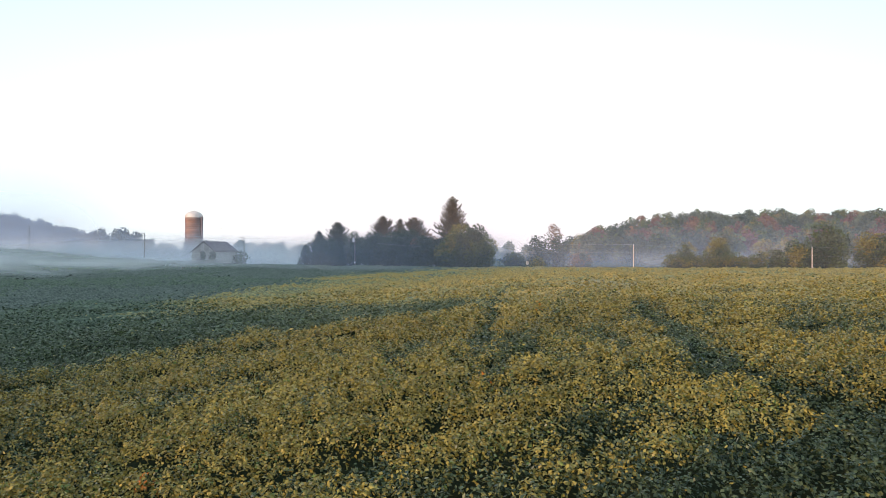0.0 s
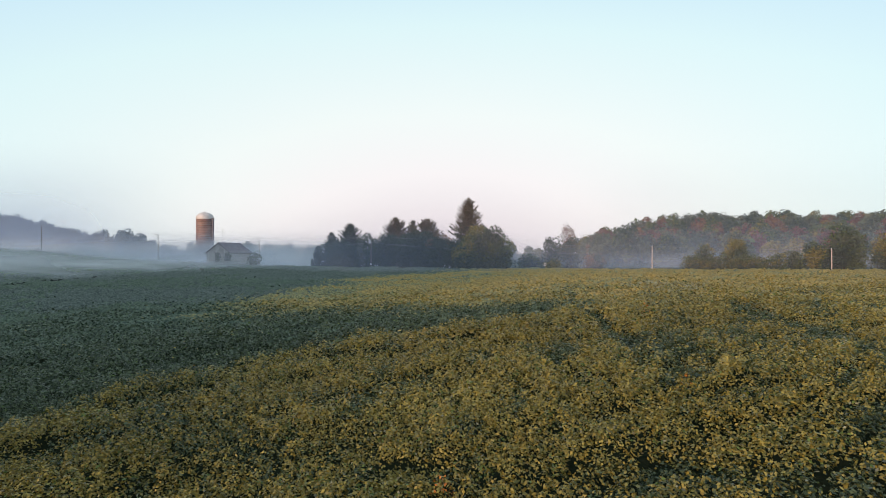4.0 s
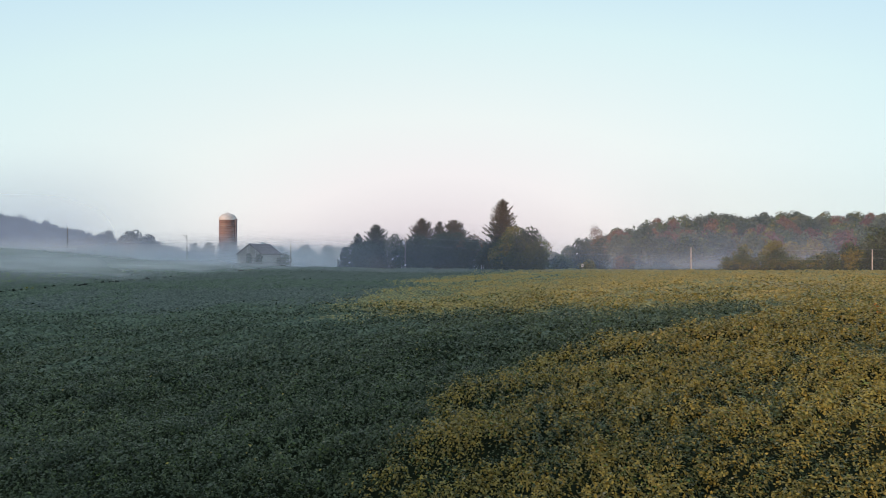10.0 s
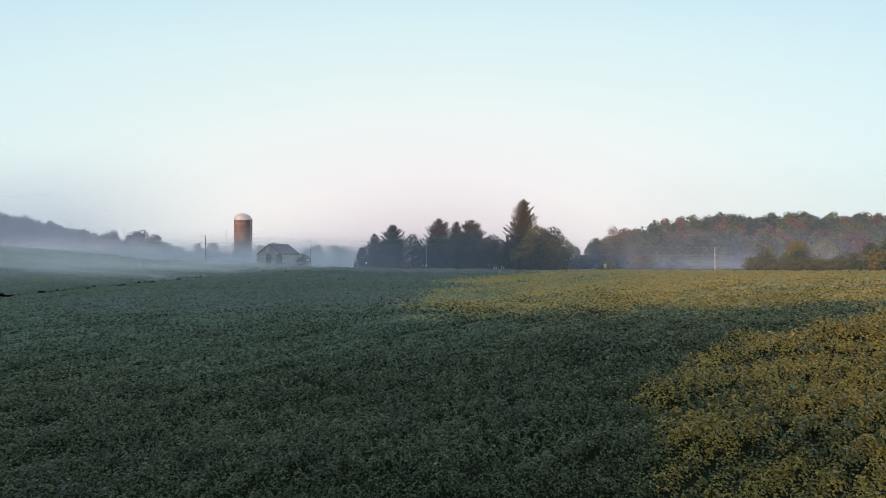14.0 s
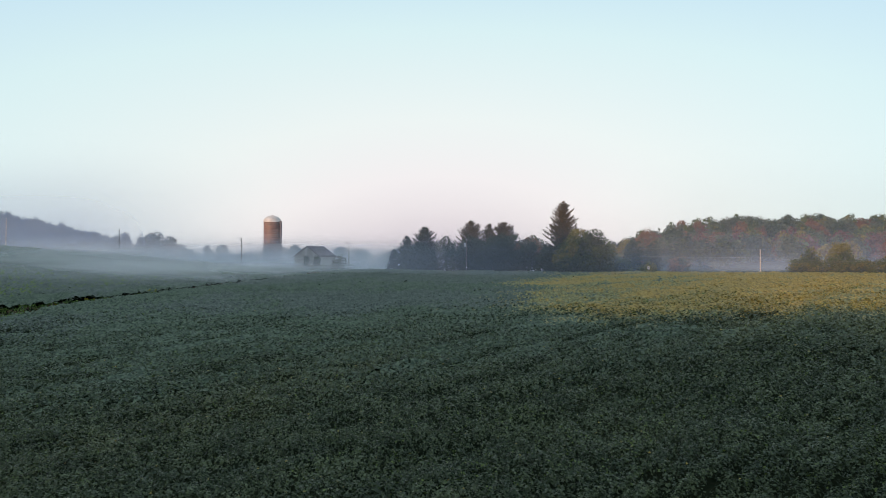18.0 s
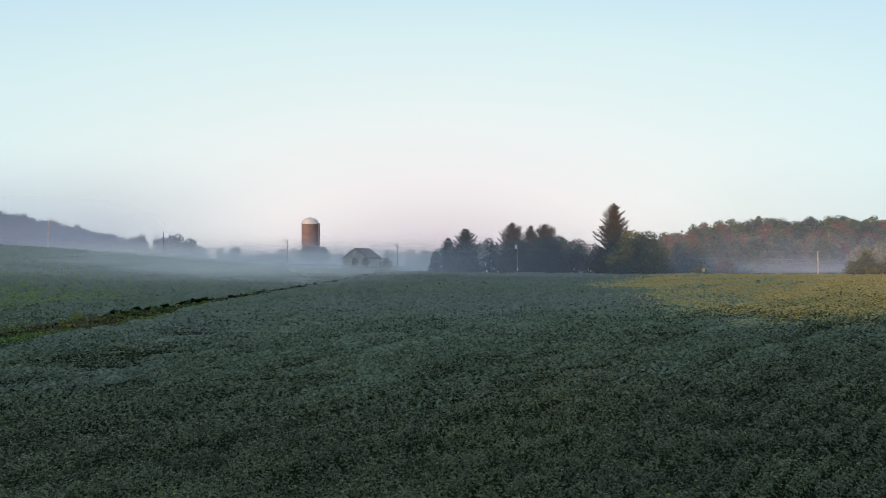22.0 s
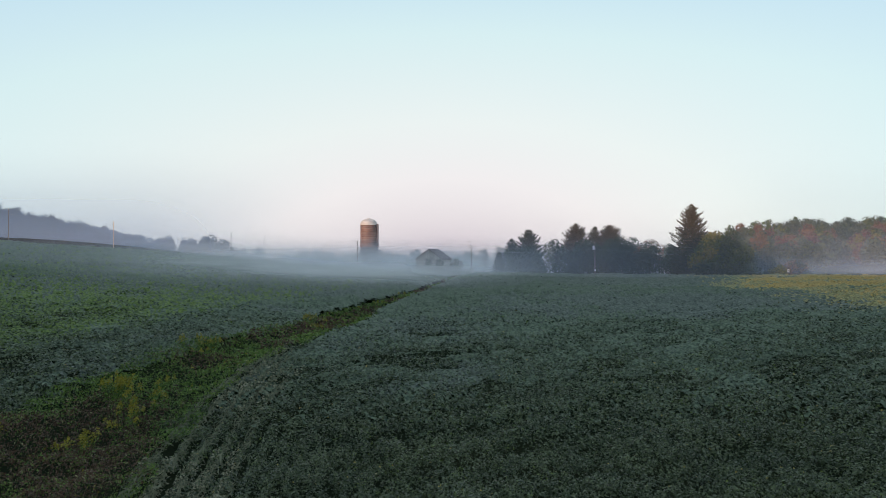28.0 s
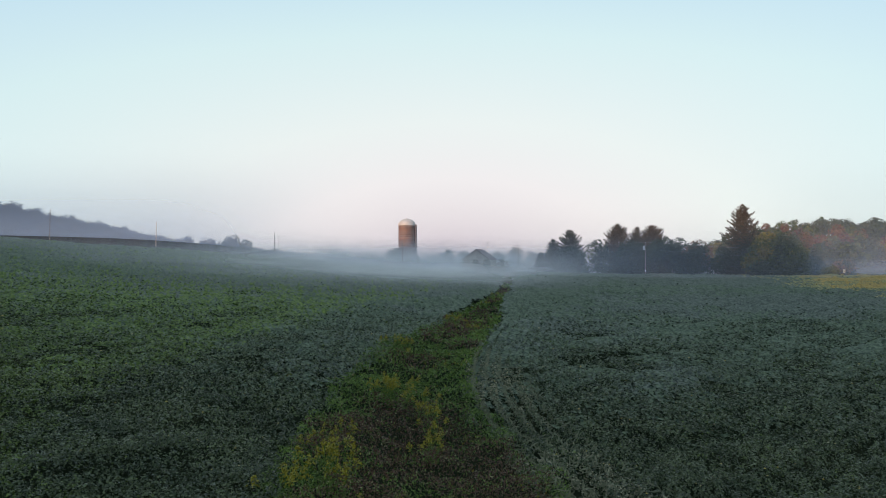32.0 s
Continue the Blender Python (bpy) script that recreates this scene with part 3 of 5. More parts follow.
lime = np.clip(0.01 + 0.95 * lime + 0.15 * lattice_noise(X, Y, 6, 37), 0, 1)
beside = X - ditch_x(Y) - strip_half(Y)
stalky = (beside > 0) & (beside < 3.2) & (np.cos(2 * np.pi * beside / 0.76) > 0.5) & (Y < 38)
crown_z = ground_z(X, Y) + 0.60 + 0.32 * tall - 0.12 * bare - 0.40 * worn - 0.16 * crease + 0.12 * fold
crown_z = np.maximum(crown_z, ground_z(X, Y) + 0.30)
size = np.maximum(0.0029 * Y, 0.062)
thin = 1.05 * (1 + 0.2 * (1 - smooth01((Y - 14) / 12))) * (1 - 0.80 * smooth01((Y - 46) / 50))
count = np.clip(np.clip(24 / Y, 0.20, 1.15) * (A / size) ** 2 * thin + rng.uniform(size=n), 0, 125).astype(int)
who = np.repeat(np.arange(n), count)
m = len(who)
radius = (A * 0.66 * rng.uniform(0.8, 1.25, n))[who]
rr = np.sqrt(rng.uniform(size=m)) * radius
aa = rng.uniform(0, 2 * np.pi, m)
f = rr / radius
deep = 0.42 * f ** 2.0 + 0.08 * rng.uniform(size=m) + np.where(rng.uniform(size=m) < 0.25, rng.uniform(0, 0.26, m), 0)
LX, LY = X[who] + rr * np.cos(aa), Y[who] + rr * np.sin(aa)
LZ = np.maximum(crown_z[who] - deep, ground_z(X, Y)[who] + 0.06)
lean = np.stack([np.cos(aa) * f * 1.1, np.sin(aa) * f * 1.1, np.ones(m)], -1)
lean /= np.linalg.norm(lean, axis=1, keepdims=True)
u, v, w = rng.uniform(size=m), rng.uniform(size=m), rng.uniform(size=m)
v = np.clip(0.5 + 1.25 * (0.62 * (rng.uniform(size=n)[who] - 0.5) + 0.38 * (v - 0.5)), 0, 1)   # each plant has its own leaning
mi = np.where(u < 0.55 * blue[who] * (1 - 0.45 * ripe[who]), 1, 0)
mi = np.where(v < 0.55 * lime[who] * (1 - ripe[who]), 2, mi)
mi = np.where((ripe[who] > 0.4) & (mi < 2) & (v < 0.20 + 0.35 * yellowness[who]), 6, mi)
yel = w < smooth01((yellowness[who] - 0.28 * f + 0.12) / 0.8)
mi = np.where(yel, np.where(v < 0.46, 3, np.where(v < 0.90, 6, np.where(v < 0.94, 4, 2))), mi)
mi = np.where(yel & (rng.uniform(size=n) < 0.0012)[who] & (u < 0.6), 5, mi)
mi = np.where(stalky[who] & (u < 0.5), 4, mi)
mi = np.where(u < 0.55 * washed(X, Y)[who], 4, mi)
# farther off the single leaves melt into even tones, with haze put into their colour
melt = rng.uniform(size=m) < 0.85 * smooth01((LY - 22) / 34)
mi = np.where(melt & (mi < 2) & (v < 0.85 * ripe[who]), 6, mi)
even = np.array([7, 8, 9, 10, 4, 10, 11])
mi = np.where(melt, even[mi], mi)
S = size[who]
flat = np.interp(LY, (10, 40), (0.60, 0.68))
at = np.stack([LX, LY, LZ], -1)
q = LY < 16
k = int(q.sum())
vv, ff = leaf_curled(at[q], S[q] * rng.uniform(0.9, 1.6, k), S[q] * rng.uniform(0.65, 1.0, k), flat[q], lean[q])
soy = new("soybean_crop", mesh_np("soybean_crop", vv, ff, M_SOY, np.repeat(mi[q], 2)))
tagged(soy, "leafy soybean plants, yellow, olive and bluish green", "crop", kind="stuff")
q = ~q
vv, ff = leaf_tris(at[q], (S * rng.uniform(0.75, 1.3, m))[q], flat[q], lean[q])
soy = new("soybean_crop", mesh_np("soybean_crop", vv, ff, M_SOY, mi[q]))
tagged(soy, "leafy soybean crop turning from green to yellow over the crest", "crop", kind="stuff")


# the closed canopy farther off, where single leaves can no longer be told apart
cy = [25.0]
while cy[-1] < 300:
    cy.append(cy[-1] + cy[-1] * 0.0058 * max(1.0, cy[-1] / 40) ** 0.25)
cy = np.array(cy)
cu = np.linspace(-1, 1, 960)
half = (RIGHT - LEFT) / 2 + 0.76 * cy + 3
CX = (LEFT + RIGHT) / 2 + cu[None, :] * half[:, None]
CY = np.repeat(cy[:, None], len(cu), 1)
CX = CX + rng.uniform(-0.4, 0.4, CX.shape) * (half[:, None] * 2 / len(cu))
CY = CY + rng.uniform(-0.4, 0.4, CY.shape) * np.gradient(cy)[:, None]
drift_c, course_c = row_lines(CX, CY)
fold_c = lattice_noise(course_c * 0.30, drift_c, 1.7, 75) + 0.5 * lattice_noise(course_c * 0.5, drift_c, 0.8, 76)
crease_c = (1 - smooth01(np.abs(fold_c) / 0.26)) * np.clip(1.3 - CY / 90, 0.25, 1)
lift = 0.58 + 0.13 * lattice_noise(CX, CY, 0.55, 81) + 0.12 * lattice_noise(CX * 0.7, CY, 1.2, 82) + 0.22 * lattice_noise(course_c * 0.35, drift_c, 2.1, 83) + 0.14 * lattice_noise(CX, CY, 4.2, 84) + (0.04 + 0.07 * smooth01((CY - 40) / 50)) * rng.normal(size=CX.shape)
lift = lift + 0.05 * np.cos(2 * np.pi * drift_c / 0.76) * np.clip(1.2 - CY / 80, 0, 1) + 0.06 * fold_c - 0.30 * crease_c - 0.28 * tracks(CX, CY)
lift = np.maximum(lift, 0.1) - 0.50 * (1 - smooth01((CY - 38) / 44))
CZ = ground_z(CX, CY) + lift
ci = np.arange(CX.size).reshape(CX.shape)
cq = np.stack([ci[:-1, :-1], ci[:-1, 1:], ci[1:, 1:], ci[1:, :-1]], -1).reshape(-1, 4)
FX, FY = CX[:-1, :-1].ravel(), CY[:-1, :-1].ravel()
in_crop = (FY < crop_end(FX) + 0.3) & (np.abs(FX - ditch_x(FY)) > strip_half(FY) + 0.2 + 0.5 * lattice_noise(FX, FY, 2.2, 11))
in_crop &= rng.uniform(size=len(FY)) < smooth01((FY - 25) / 14)
cq, FX, FY = cq[in_crop], FX[in_crop], FY[in_crop]
k = len(FX)
dots = rng.uniform(-0.5, 0.5, k)
f_blue = 0.62 - 0.55 * plain_green(FX, FY) + 0.9 * lattice_noise(FX, FY, 24, 31) + 0.5 * lattice_noise(FX, FY, 5, 32) + 0.6 * dots > 0.5
# same painted mist fade of the lime
f_lime = smooth01((ditch_x(FY) - 8.2 - FX + 4 * lattice_noise(FX, FY, 12, 33) + 4 * lattice_noise(FX, FY, 31, 34)) / 6) * (1 - 0.8 * smooth01((FY - 60) / 35))
f_ripe = np.clip(ripeness(FX, FY), 0, 1) * np.clip(0.84 + 0.25 * lattice_noise(FX, FY, 4.5, 35) + 0.25 * lattice_noise(FX, FY, 1.1, 36), 0.05, 1)
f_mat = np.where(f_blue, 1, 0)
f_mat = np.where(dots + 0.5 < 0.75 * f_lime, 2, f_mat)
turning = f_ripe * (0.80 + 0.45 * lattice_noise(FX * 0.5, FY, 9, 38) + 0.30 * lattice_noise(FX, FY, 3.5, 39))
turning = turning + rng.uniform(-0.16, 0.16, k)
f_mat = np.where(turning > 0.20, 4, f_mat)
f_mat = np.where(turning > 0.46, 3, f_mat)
f_mat = np.where(rng.uniform(size=k) < 0.6 * washed(FX, FY), 5, f_mat)
used, back = np.unique(cq, return_inverse=True)
verts = np.stack([CX, CY, CZ], -1).reshape(-1, 3)[used]
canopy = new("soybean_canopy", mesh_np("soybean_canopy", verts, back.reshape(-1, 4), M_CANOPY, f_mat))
tagged(canopy, "closed soybean canopy, bluish green with a yellow crest", "crop", kind="stuff")

# the field goes on under and behind the camera's way
bx, by = np.arange(-150, 70.1, 0.55), np.arange(-45, 24.1, 0.55)
BX, BY = np.meshgrid(bx, by)
BX, BY = BX + rng.uniform(-0.2, 0.2, BX.shape), BY + rng.uniform(-0.2, 0.2, BX.shape)
BZ = ground_z(BX, BY) + 0.55 + 0.12 * lattice_noise(BX, BY, 1.1, 81) + 0.06 * rng.normal(size=BX.shape)
bi = np.arange(BX.size).reshape(BX.shape)
bq = np.stack([bi[:-1, :-1], bi[:-1, 1:], bi[1:, 1:], bi[1:, :-1]], -1).reshape(-1, 4)
FX, FY = BX[:-1, :-1].ravel(), BY[:-1, :-1].ravel()
under = (FY < 2.3 * (6.3 - ground_z(FX, FY)) - 1.2) & (np.abs(FX - ditch_x(np.maximum(FY, 12))) > 4.2)
bq, FX, FY = bq[under], FX[under], FY[under]
b_mat = np.where(lattice_noise(FX, FY, 5, 32) + rng.uniform(-0.4, 0.4, len(FX)) > 0, 1, 0)
b_mat = np.where(np.clip(ripeness(FX, np.maximum(FY, 6.0)), 0, 1) > rng.uniform(0.1, 0.9, len(FX)), 3, b_mat)
used, back = np.unique(bq, return_inverse=True)
behind = new("soybean_canopy", mesh_np("soybean_canopy", np.stack([BX, BY, BZ], -1).reshape(-1, 3)[used], back.reshape(-1, 4), M_CANOPY, b_mat))
tagged(behind, "closed green soybean canopy running on over the near slope", "crop", kind="stuff")


# ---- trees ----
def trunk_bm(height, r0, lean=(0, 0), limbs=5, spread_r=2.0, start=0.35, seed=1):
    """A tapered, slightly bent trunk with rising limbs."""
    rnd = random.Random(seed)
    bm = bmesh.new()
    p, r = Vector((0, 0, -0.4)), r0
    knots = [p]
    for k in range(5):
        q = Vector((lean[0] * (k + 1) / 5 + rnd.uniform(-0.12, 0.12), lean[1] * (k + 1) / 5 + rnd.uniform(-0.12, 0.12), height * (k + 1) / 5))
        r1 = r0 * (1 - 0.17 * (k + 1))
        tube_bm(p, q, r, r1, 7, bm)
        p, r = q, r1
        knots.append(q)
    for k in range(limbs):
        f = start + (0.95 - start) * k / max(limbs - 1, 1)
        i = min(int(f * 5), 4)
        root = knots[i].lerp(knots[i + 1], f * 5 - i)
        a = k * 2.4 + rnd.uniform(-0.4, 0.4)
        tip = root + Vector((math.cos(a) * spread_r * (1.1 - 0.6 * f), math.sin(a) * spread_r * (1.1 - 0.6 * f), spread_r * rnd.uniform(0.5, 0.9)))
        tube_bm(root, tip, r0 * 0.35 * (1.2 - f), r0 * 0.08, 5, bm)
    return bm


def crown_points(lobes, per, shell=0.35):
    """Points in the outer part of each lobe (centre and radii), with the way outwards."""
    c, nrm = [], []
    for (x, y, z, a, b, h) in lobes:
        n = max(int(per * (a * b + a * h + b * h) / 3), 15)
        d = rng.normal(size=(n, 3))
        d /= np.linalg.norm(d, axis=1, keepdims=True)
        r = 1 - shell * rng.uniform(size=(n, 1)) ** 1.5
        r *= 1 + 0.14 * lattice_noise(d[:, 0] * 4 + x, d[:, 1] * 4 + d[:, 2] * 3 + z, 1, 41)[:, None]
        c.append(d * r * (a, b, h) + (x, y, z))
        nrm.append(d)
    return np.concatenate(c), np.concatenate(nrm)


def broadleaf(name, x, y, height, width, mats, label, mix=(1.0,), card=0.5, per=26, low=0.1, lobes=16, seed=1, depth=None,
              zbase=None, category="tree", group="", pointed=0.0):
    """A broad-leaved tree: trunk with limbs, and a crown of many small leaf clumps on uneven lobes."""
    r = random.Random(seed)
    z0 = float(ground_z(x, y)) if zbase is None else zbase
    height += float(dip(x, y))
    ob = thing(name, pose(x, y, z0), label, category, group)
    part("trunk", trunk_bm(height * 0.7, 0.028 * height, limbs=6, spread_r=width * 0.3, seed=seed), M_BARK, ob)
    depth = depth or width * 0.8
    L = []
    for k in range(lobes):
        f = (k + 0.5) / lobes
        h = height * (low + (0.93 - low) * f)
        prof = math.sqrt(max(1 - abs(2 * f - 0.75) ** 2.2 / 1.9, 0.06)) * (1 - pointed * f)
        a = k * 2.399 + r.uniform(-0.5, 0.5)
        rad = prof * r.uniform(0.35, 0.75)
        s = width * r.uniform(0.15, 0.24) * (0.6 + 0.5 * prof)
        L.append((math.cos(a) * rad * width * 0.42, math.sin(a) * rad * depth * 0.42, h, s, s, s * r.uniform(0.7, 0.95)))
    L.append((0, 0, height * (low + 0.45 * (1 - low)), width * 0.34, depth * 0.34, height * 0.32))
    c, nr = crown_points(L, per)
    size = card * rng.uniform(0.6, 1.35, len(c))
    vv, ff = leaf_quads(c, size * 1.3, size, 0.45, nr)
    patchy = lattice_noise(c[:, 0] + 31 * seed, c[:, 2] * 0.9 + c[:, 1] * 0.5, 3.4, 50 + seed)
    patchy = patchy + 0.9 * (c[:, 2] / height - 0.5)      # the tops turn first; low sun on them is painted in here too
    cut = np.quantile(patchy, np.cumsum(mix)[:-1]) if len(mix) > 1 else []
    mi = np.searchsorted(cut, patchy + rng.normal(0, 0.14, len(c))) if len(mix) > 1 else np.zeros(len(c), int)
    part_me("crown", mesh_np("crown", vv, ff, mats, mi), ob)
    return ob


def conifer(name, x, y, height, width, label, seed=1, gap=0.35, low=0.04, sunlit_cones=0.55, card=0.24, dense=1.0, group="", slope=0.7):
    """A spruce: straight trunk, whorls of boughs with needle clumps and ragged gaps. slope: how fast it widens below the tip."""
    r = random.Random(seed)
    z0 = float(ground_z(x, y))
    height += float(dip(x, y))
    ob = thing(name, pose(x, y, z0), label, "tree", group)
    bm = tube_bm((0, 0, -0.4), (0, 0, height * 0.985), 0.017 * height, 0.02, 7)
    C, N, top = [], [], []
    levels = int(height * 2.7)
    for k in range(levels):
        f = (k + r.random()) / levels
        h = height * (low + (0.985 - low) * f)
        down = height - h
        reach = width / 2 * (1 - math.exp(-slope * down / (width / 2))) + 0.10
        count = 8 if f < 0.85 else 6
        for q in range(count):
            a = q * 2 * math.pi / count + k * 1.1 + r.uniform(-0.3, 0.3)
            ln = reach * r.uniform(0.62, 1.14)
            if r.random() < gap * 0.5:
                ln *= r.uniform(0.45, 0.75)
            rise = ln * (0.62 * f ** 1.5 - 0.14 + r.uniform(-0.08, 0.10))
            root = Vector((0, 0, h))
            tip = root + Vector((math.cos(a) * ln, math.sin(a) * ln, rise))
            if ln > 0.9:
                tube_bm(root, tip, 0.045, 0.012, 4, bm)
            n = max(int(ln * 30 * dense), 6)
            s = rng.uniform(0.08, 1.05, n) ** 0.75
            p = np.array(root) + np.array(tip - root) * s[:, None]
            p[:, 2] += ln * (0.16 * s ** 3 - 0.10 * np.sin(s * math.pi))
            side = rng.normal(0, 1, (n, 3)) * np.array([0.15, 0.15, 0.09]) * (0.30 + 0.32 * ln) * (1.12 - 0.8 * s[:, None])
            C.append(p + side)
            N.append(np.tile([0, 0, 1.0], (n, 1)) * 0.6 + np.array([math.cos(a), math.sin(a), 0]) * 0.4)
            top.append(np.full(n, f))
    c, nr, f = np.concatenate(C), np.concatenate(N), np.concatenate(top)
    part("trunk", bm, M_BARK, ob)
    size = card * rng.uniform(0.6, 1.4, len(c))
    vv, ff = leaf_quads(c, size * 1.9, size * 0.7, 0.35, nr)
    # brown clumps increase upwards, where the painted sunlight belongs
    mi = (rng.uniform(size=len(c)) < sunlit_cones * smooth01((f - 0.25) / 0.4)).astype(int)
    part_me("crown", mesh_np("crown", vv, ff, [M_CONIFER, M_CONIFER_TOP], mi), ob)
    return ob


SPRUCE = "tall ragged spruce with brownish sunlit, cone-laden top beside the road"
conifer("spruce_tree", 1.0, 180, 20.8, 17, SPRUCE, 3, sunlit_cones=0.8, dense=0.8, slope=0.75, gap=0.7)
DARK = "dark green spruce in the roadside tree group"
conifer("spruce_tree", -40.9, 224, 16.4, 13.5, DARK, 5, sunlit_cones=0.15, dense=0.9, group="roadside spruces", slope=1.15)
conifer("spruce_tree", -47.5, 222, 13.0, 9.5, DARK, 6, sunlit_cones=0.1, dense=0.9, group="roadside spruces", slope=0.75)
conifer("spruce_tree", -24.0, 222, 18.4, 14, DARK, 7, sunlit_cones=0.75, dense=1.1, group="roadside spruces", slope=1.15)
conifer("spruce_tree", -17.6, 220, 17.4, 8, DARK, 8, sunlit_cones=0.6, dense=0.9, group="roadside spruces", slope=0.8)
conifer("spruce_tree", -12.6, 219, 17.6, 15, DARK, 9, sunlit_cones=0.75, dense=1.1, group="roadside spruces", slope=1.35)
conifer("spruce_tree", -52.0, 221, 8.0, 7.5, DARK, 10, sunlit_cones=0.05, dense=0.9, group="roadside spruces", slope=0.9)
GRP = "roadside broad-leaved trees"
broadleaf("maple_tree", 5.2, 170, 10.2, 18.5, [M_LEAF_DARK, M_LEAF_GREEN, M_LEAF_GOLD], "broad rounded tree with turning, sunlit gold top over dark green", (0.70, 0.23, 0.07),
          card=0.42, per=66, low=0.08, lobes=22, seed=4)
broadleaf("roadside_tree", -15.0, 196, 11.0, 17, [M_LEAF_DARK], "dense dark green rounded tree by the road", card=0.38, per=58, low=0.05, lobes=20, seed=5, group=GRP)
broadleaf("roadside_tree", -24.5, 203, 9.8, 16, [M_LEAF_DARK], "dense dark green rounded tree by the road", card=0.38, per=58, low=0.05, lobes=20, seed=6, group=GRP)
broadleaf("roadside_tree", -7.4, 192, 9.8, 13, [M_LEAF_DARK, M_LEAF_RUST], "dark tree with a few rusty top leaves", (0.9, 0.1), card=0.36, per=56, low=0.05, lobes=16, seed=7, group=GRP)
broadleaf("roadside_tree", -33.0, 214, 12.6, 10.0, [M_LEAF_DARK, M_LEAF_GREY], "slim dark tree with thin upper leaves", (0.7, 0.3), card=0.45, per=40, low=0.05, lobes=16, seed=8, group=GRP)
broadleaf("roadside_tree", -43.5, 216, 8.4, 17, [M_LEAF_DARK], "low spreading dark evergreen mass", card=0.4, per=50, low=0.02, lobes=22, seed=9, group=GRP)
broadleaf("roadside_tree", -3.0, 184, 8.0, 8.5, [M_LEAF_DARK], "low dark tree under the spruce", card=0.45, per=34, low=0.03, lobes=16, seed=10, group=GRP)
broadleaf("pale_tree", 15.5, 330, 15.5, 14, [M_LEAF_GREY], "grey-green tree faint behind the mist", card=0.8, per=16, seed=11)
broadleaf("vine_covered_tree", 29.5, 203, 10.8, 9.5, [M_LEAF_DARK], "dark tree hung with drooping vines", card=0.45, per=32, low=0.05, lobes=18, seed=12)
broadleaf("vine_covered_tree", 36.0, 204, 10.6, 8.0, [M_LEAF_DARK], "dark tree hung with drooping vines", card=0.45, per=30, low=0.02, lobes=16, seed=13)
broadleaf("bare_topped_tree", 35.6, 208, 15.4, 7.5, [M_LEAF_RUST, M_LEAF_GREY], "thin-leaved reddish tree with bare upper twigs", (0.8, 0.2), card=0.34, per=30, low=0.45, lobes=16, seed=14)
broadleaf("shrub", 43.0, 200, 4.6, 9.5, [M_LEAF_DARK, M_LEAF_RUST], "low dark rounded shrub with reddish tinge", (0.7, 0.3), card=0.4, per=34, low=0.0, lobes=16, seed=15, category="shrub")
broadleaf("shrub", 20.0, 187, 4.0, 9.5, [M_LEAF_DARK, M_LEAF_GREEN], "low roadside shrub of mixed greens", (0.6, 0.4), card=0.4, per=34, low=0.0, lobes=16, seed=16, category="shrub")
broadleaf("shrub", 25.5, 178, 2.6, 6.5, [M_LEAF_GREEN, M_LEAF_GOLD], "low yellowish weedy shrub near the sign", (0.6, 0.4), card=0.3, per=40, low=0.0, lobes=12, seed=17, category="shrub")
HEDGE = [M_LEAF_DARK, M_LEAF_GREEN, M_LEAF_GOLD]
broadleaf("hedge_shrub", 62.0, 160, 7.2, 6.0, HEDGE, "vine-grown hedge shrub at the field edge", (0.35, 0.4, 0.25), card=0.27, per=75, low=0.0, lobes=18, seed=18, category="shrub", group="hedgerow")
broadleaf("hedge_shrub", 71.0, 161, 8.6, 9.0, HEDGE, "tall yellow-green hedge shrub at the field edge", (0.25, 0.4, 0.35), card=0.28, per=75, low=0.0, lobes=18, seed=19, category="shrub", group="hedgerow")
for k in range(11):
    hx = 57.5 + 2.15 * k
    broadleaf("hedge_shrub", hx, 159 - 0.2 * (hx - 60), 3.9 + 0.6 * math.sin(k * 2.1), 5.4, [M_LEAF_DARK, M_LEAF_GOLD, M_LEAF_GREEN], "low olive-brown hedge shrub at the field edge",
              (0.45, 0.25, 0.30), card=0.26, per=75, low=0.0, lobes=12, seed=60 + k, category="shrub", group="hedgerow")
for k, (hx, hh, hw) in enumerate(((86, 5.0, 7), (91, 7.0, 9), (97.5, 11.0, 13), (108, 9.4, 13), (116, 9.5, 13), (127, 10.5, 14), (138, 10, 14), (150, 11, 15))):
    broadleaf("hedge_tree", hx, 160 - 0.2 * (hx - 60) + 6, hh, hw, HEDGE if k % 2 else [M_LEAF_DARK, M_LEAF_GREEN, M_LEAF_GREY], "bushy yellow-green tree at the field edge",
              (0.35, 0.4, 0.25), card=0.36, per=52, low=0.0, lobes=18, seed=80 + k, group="hedgerow trees")


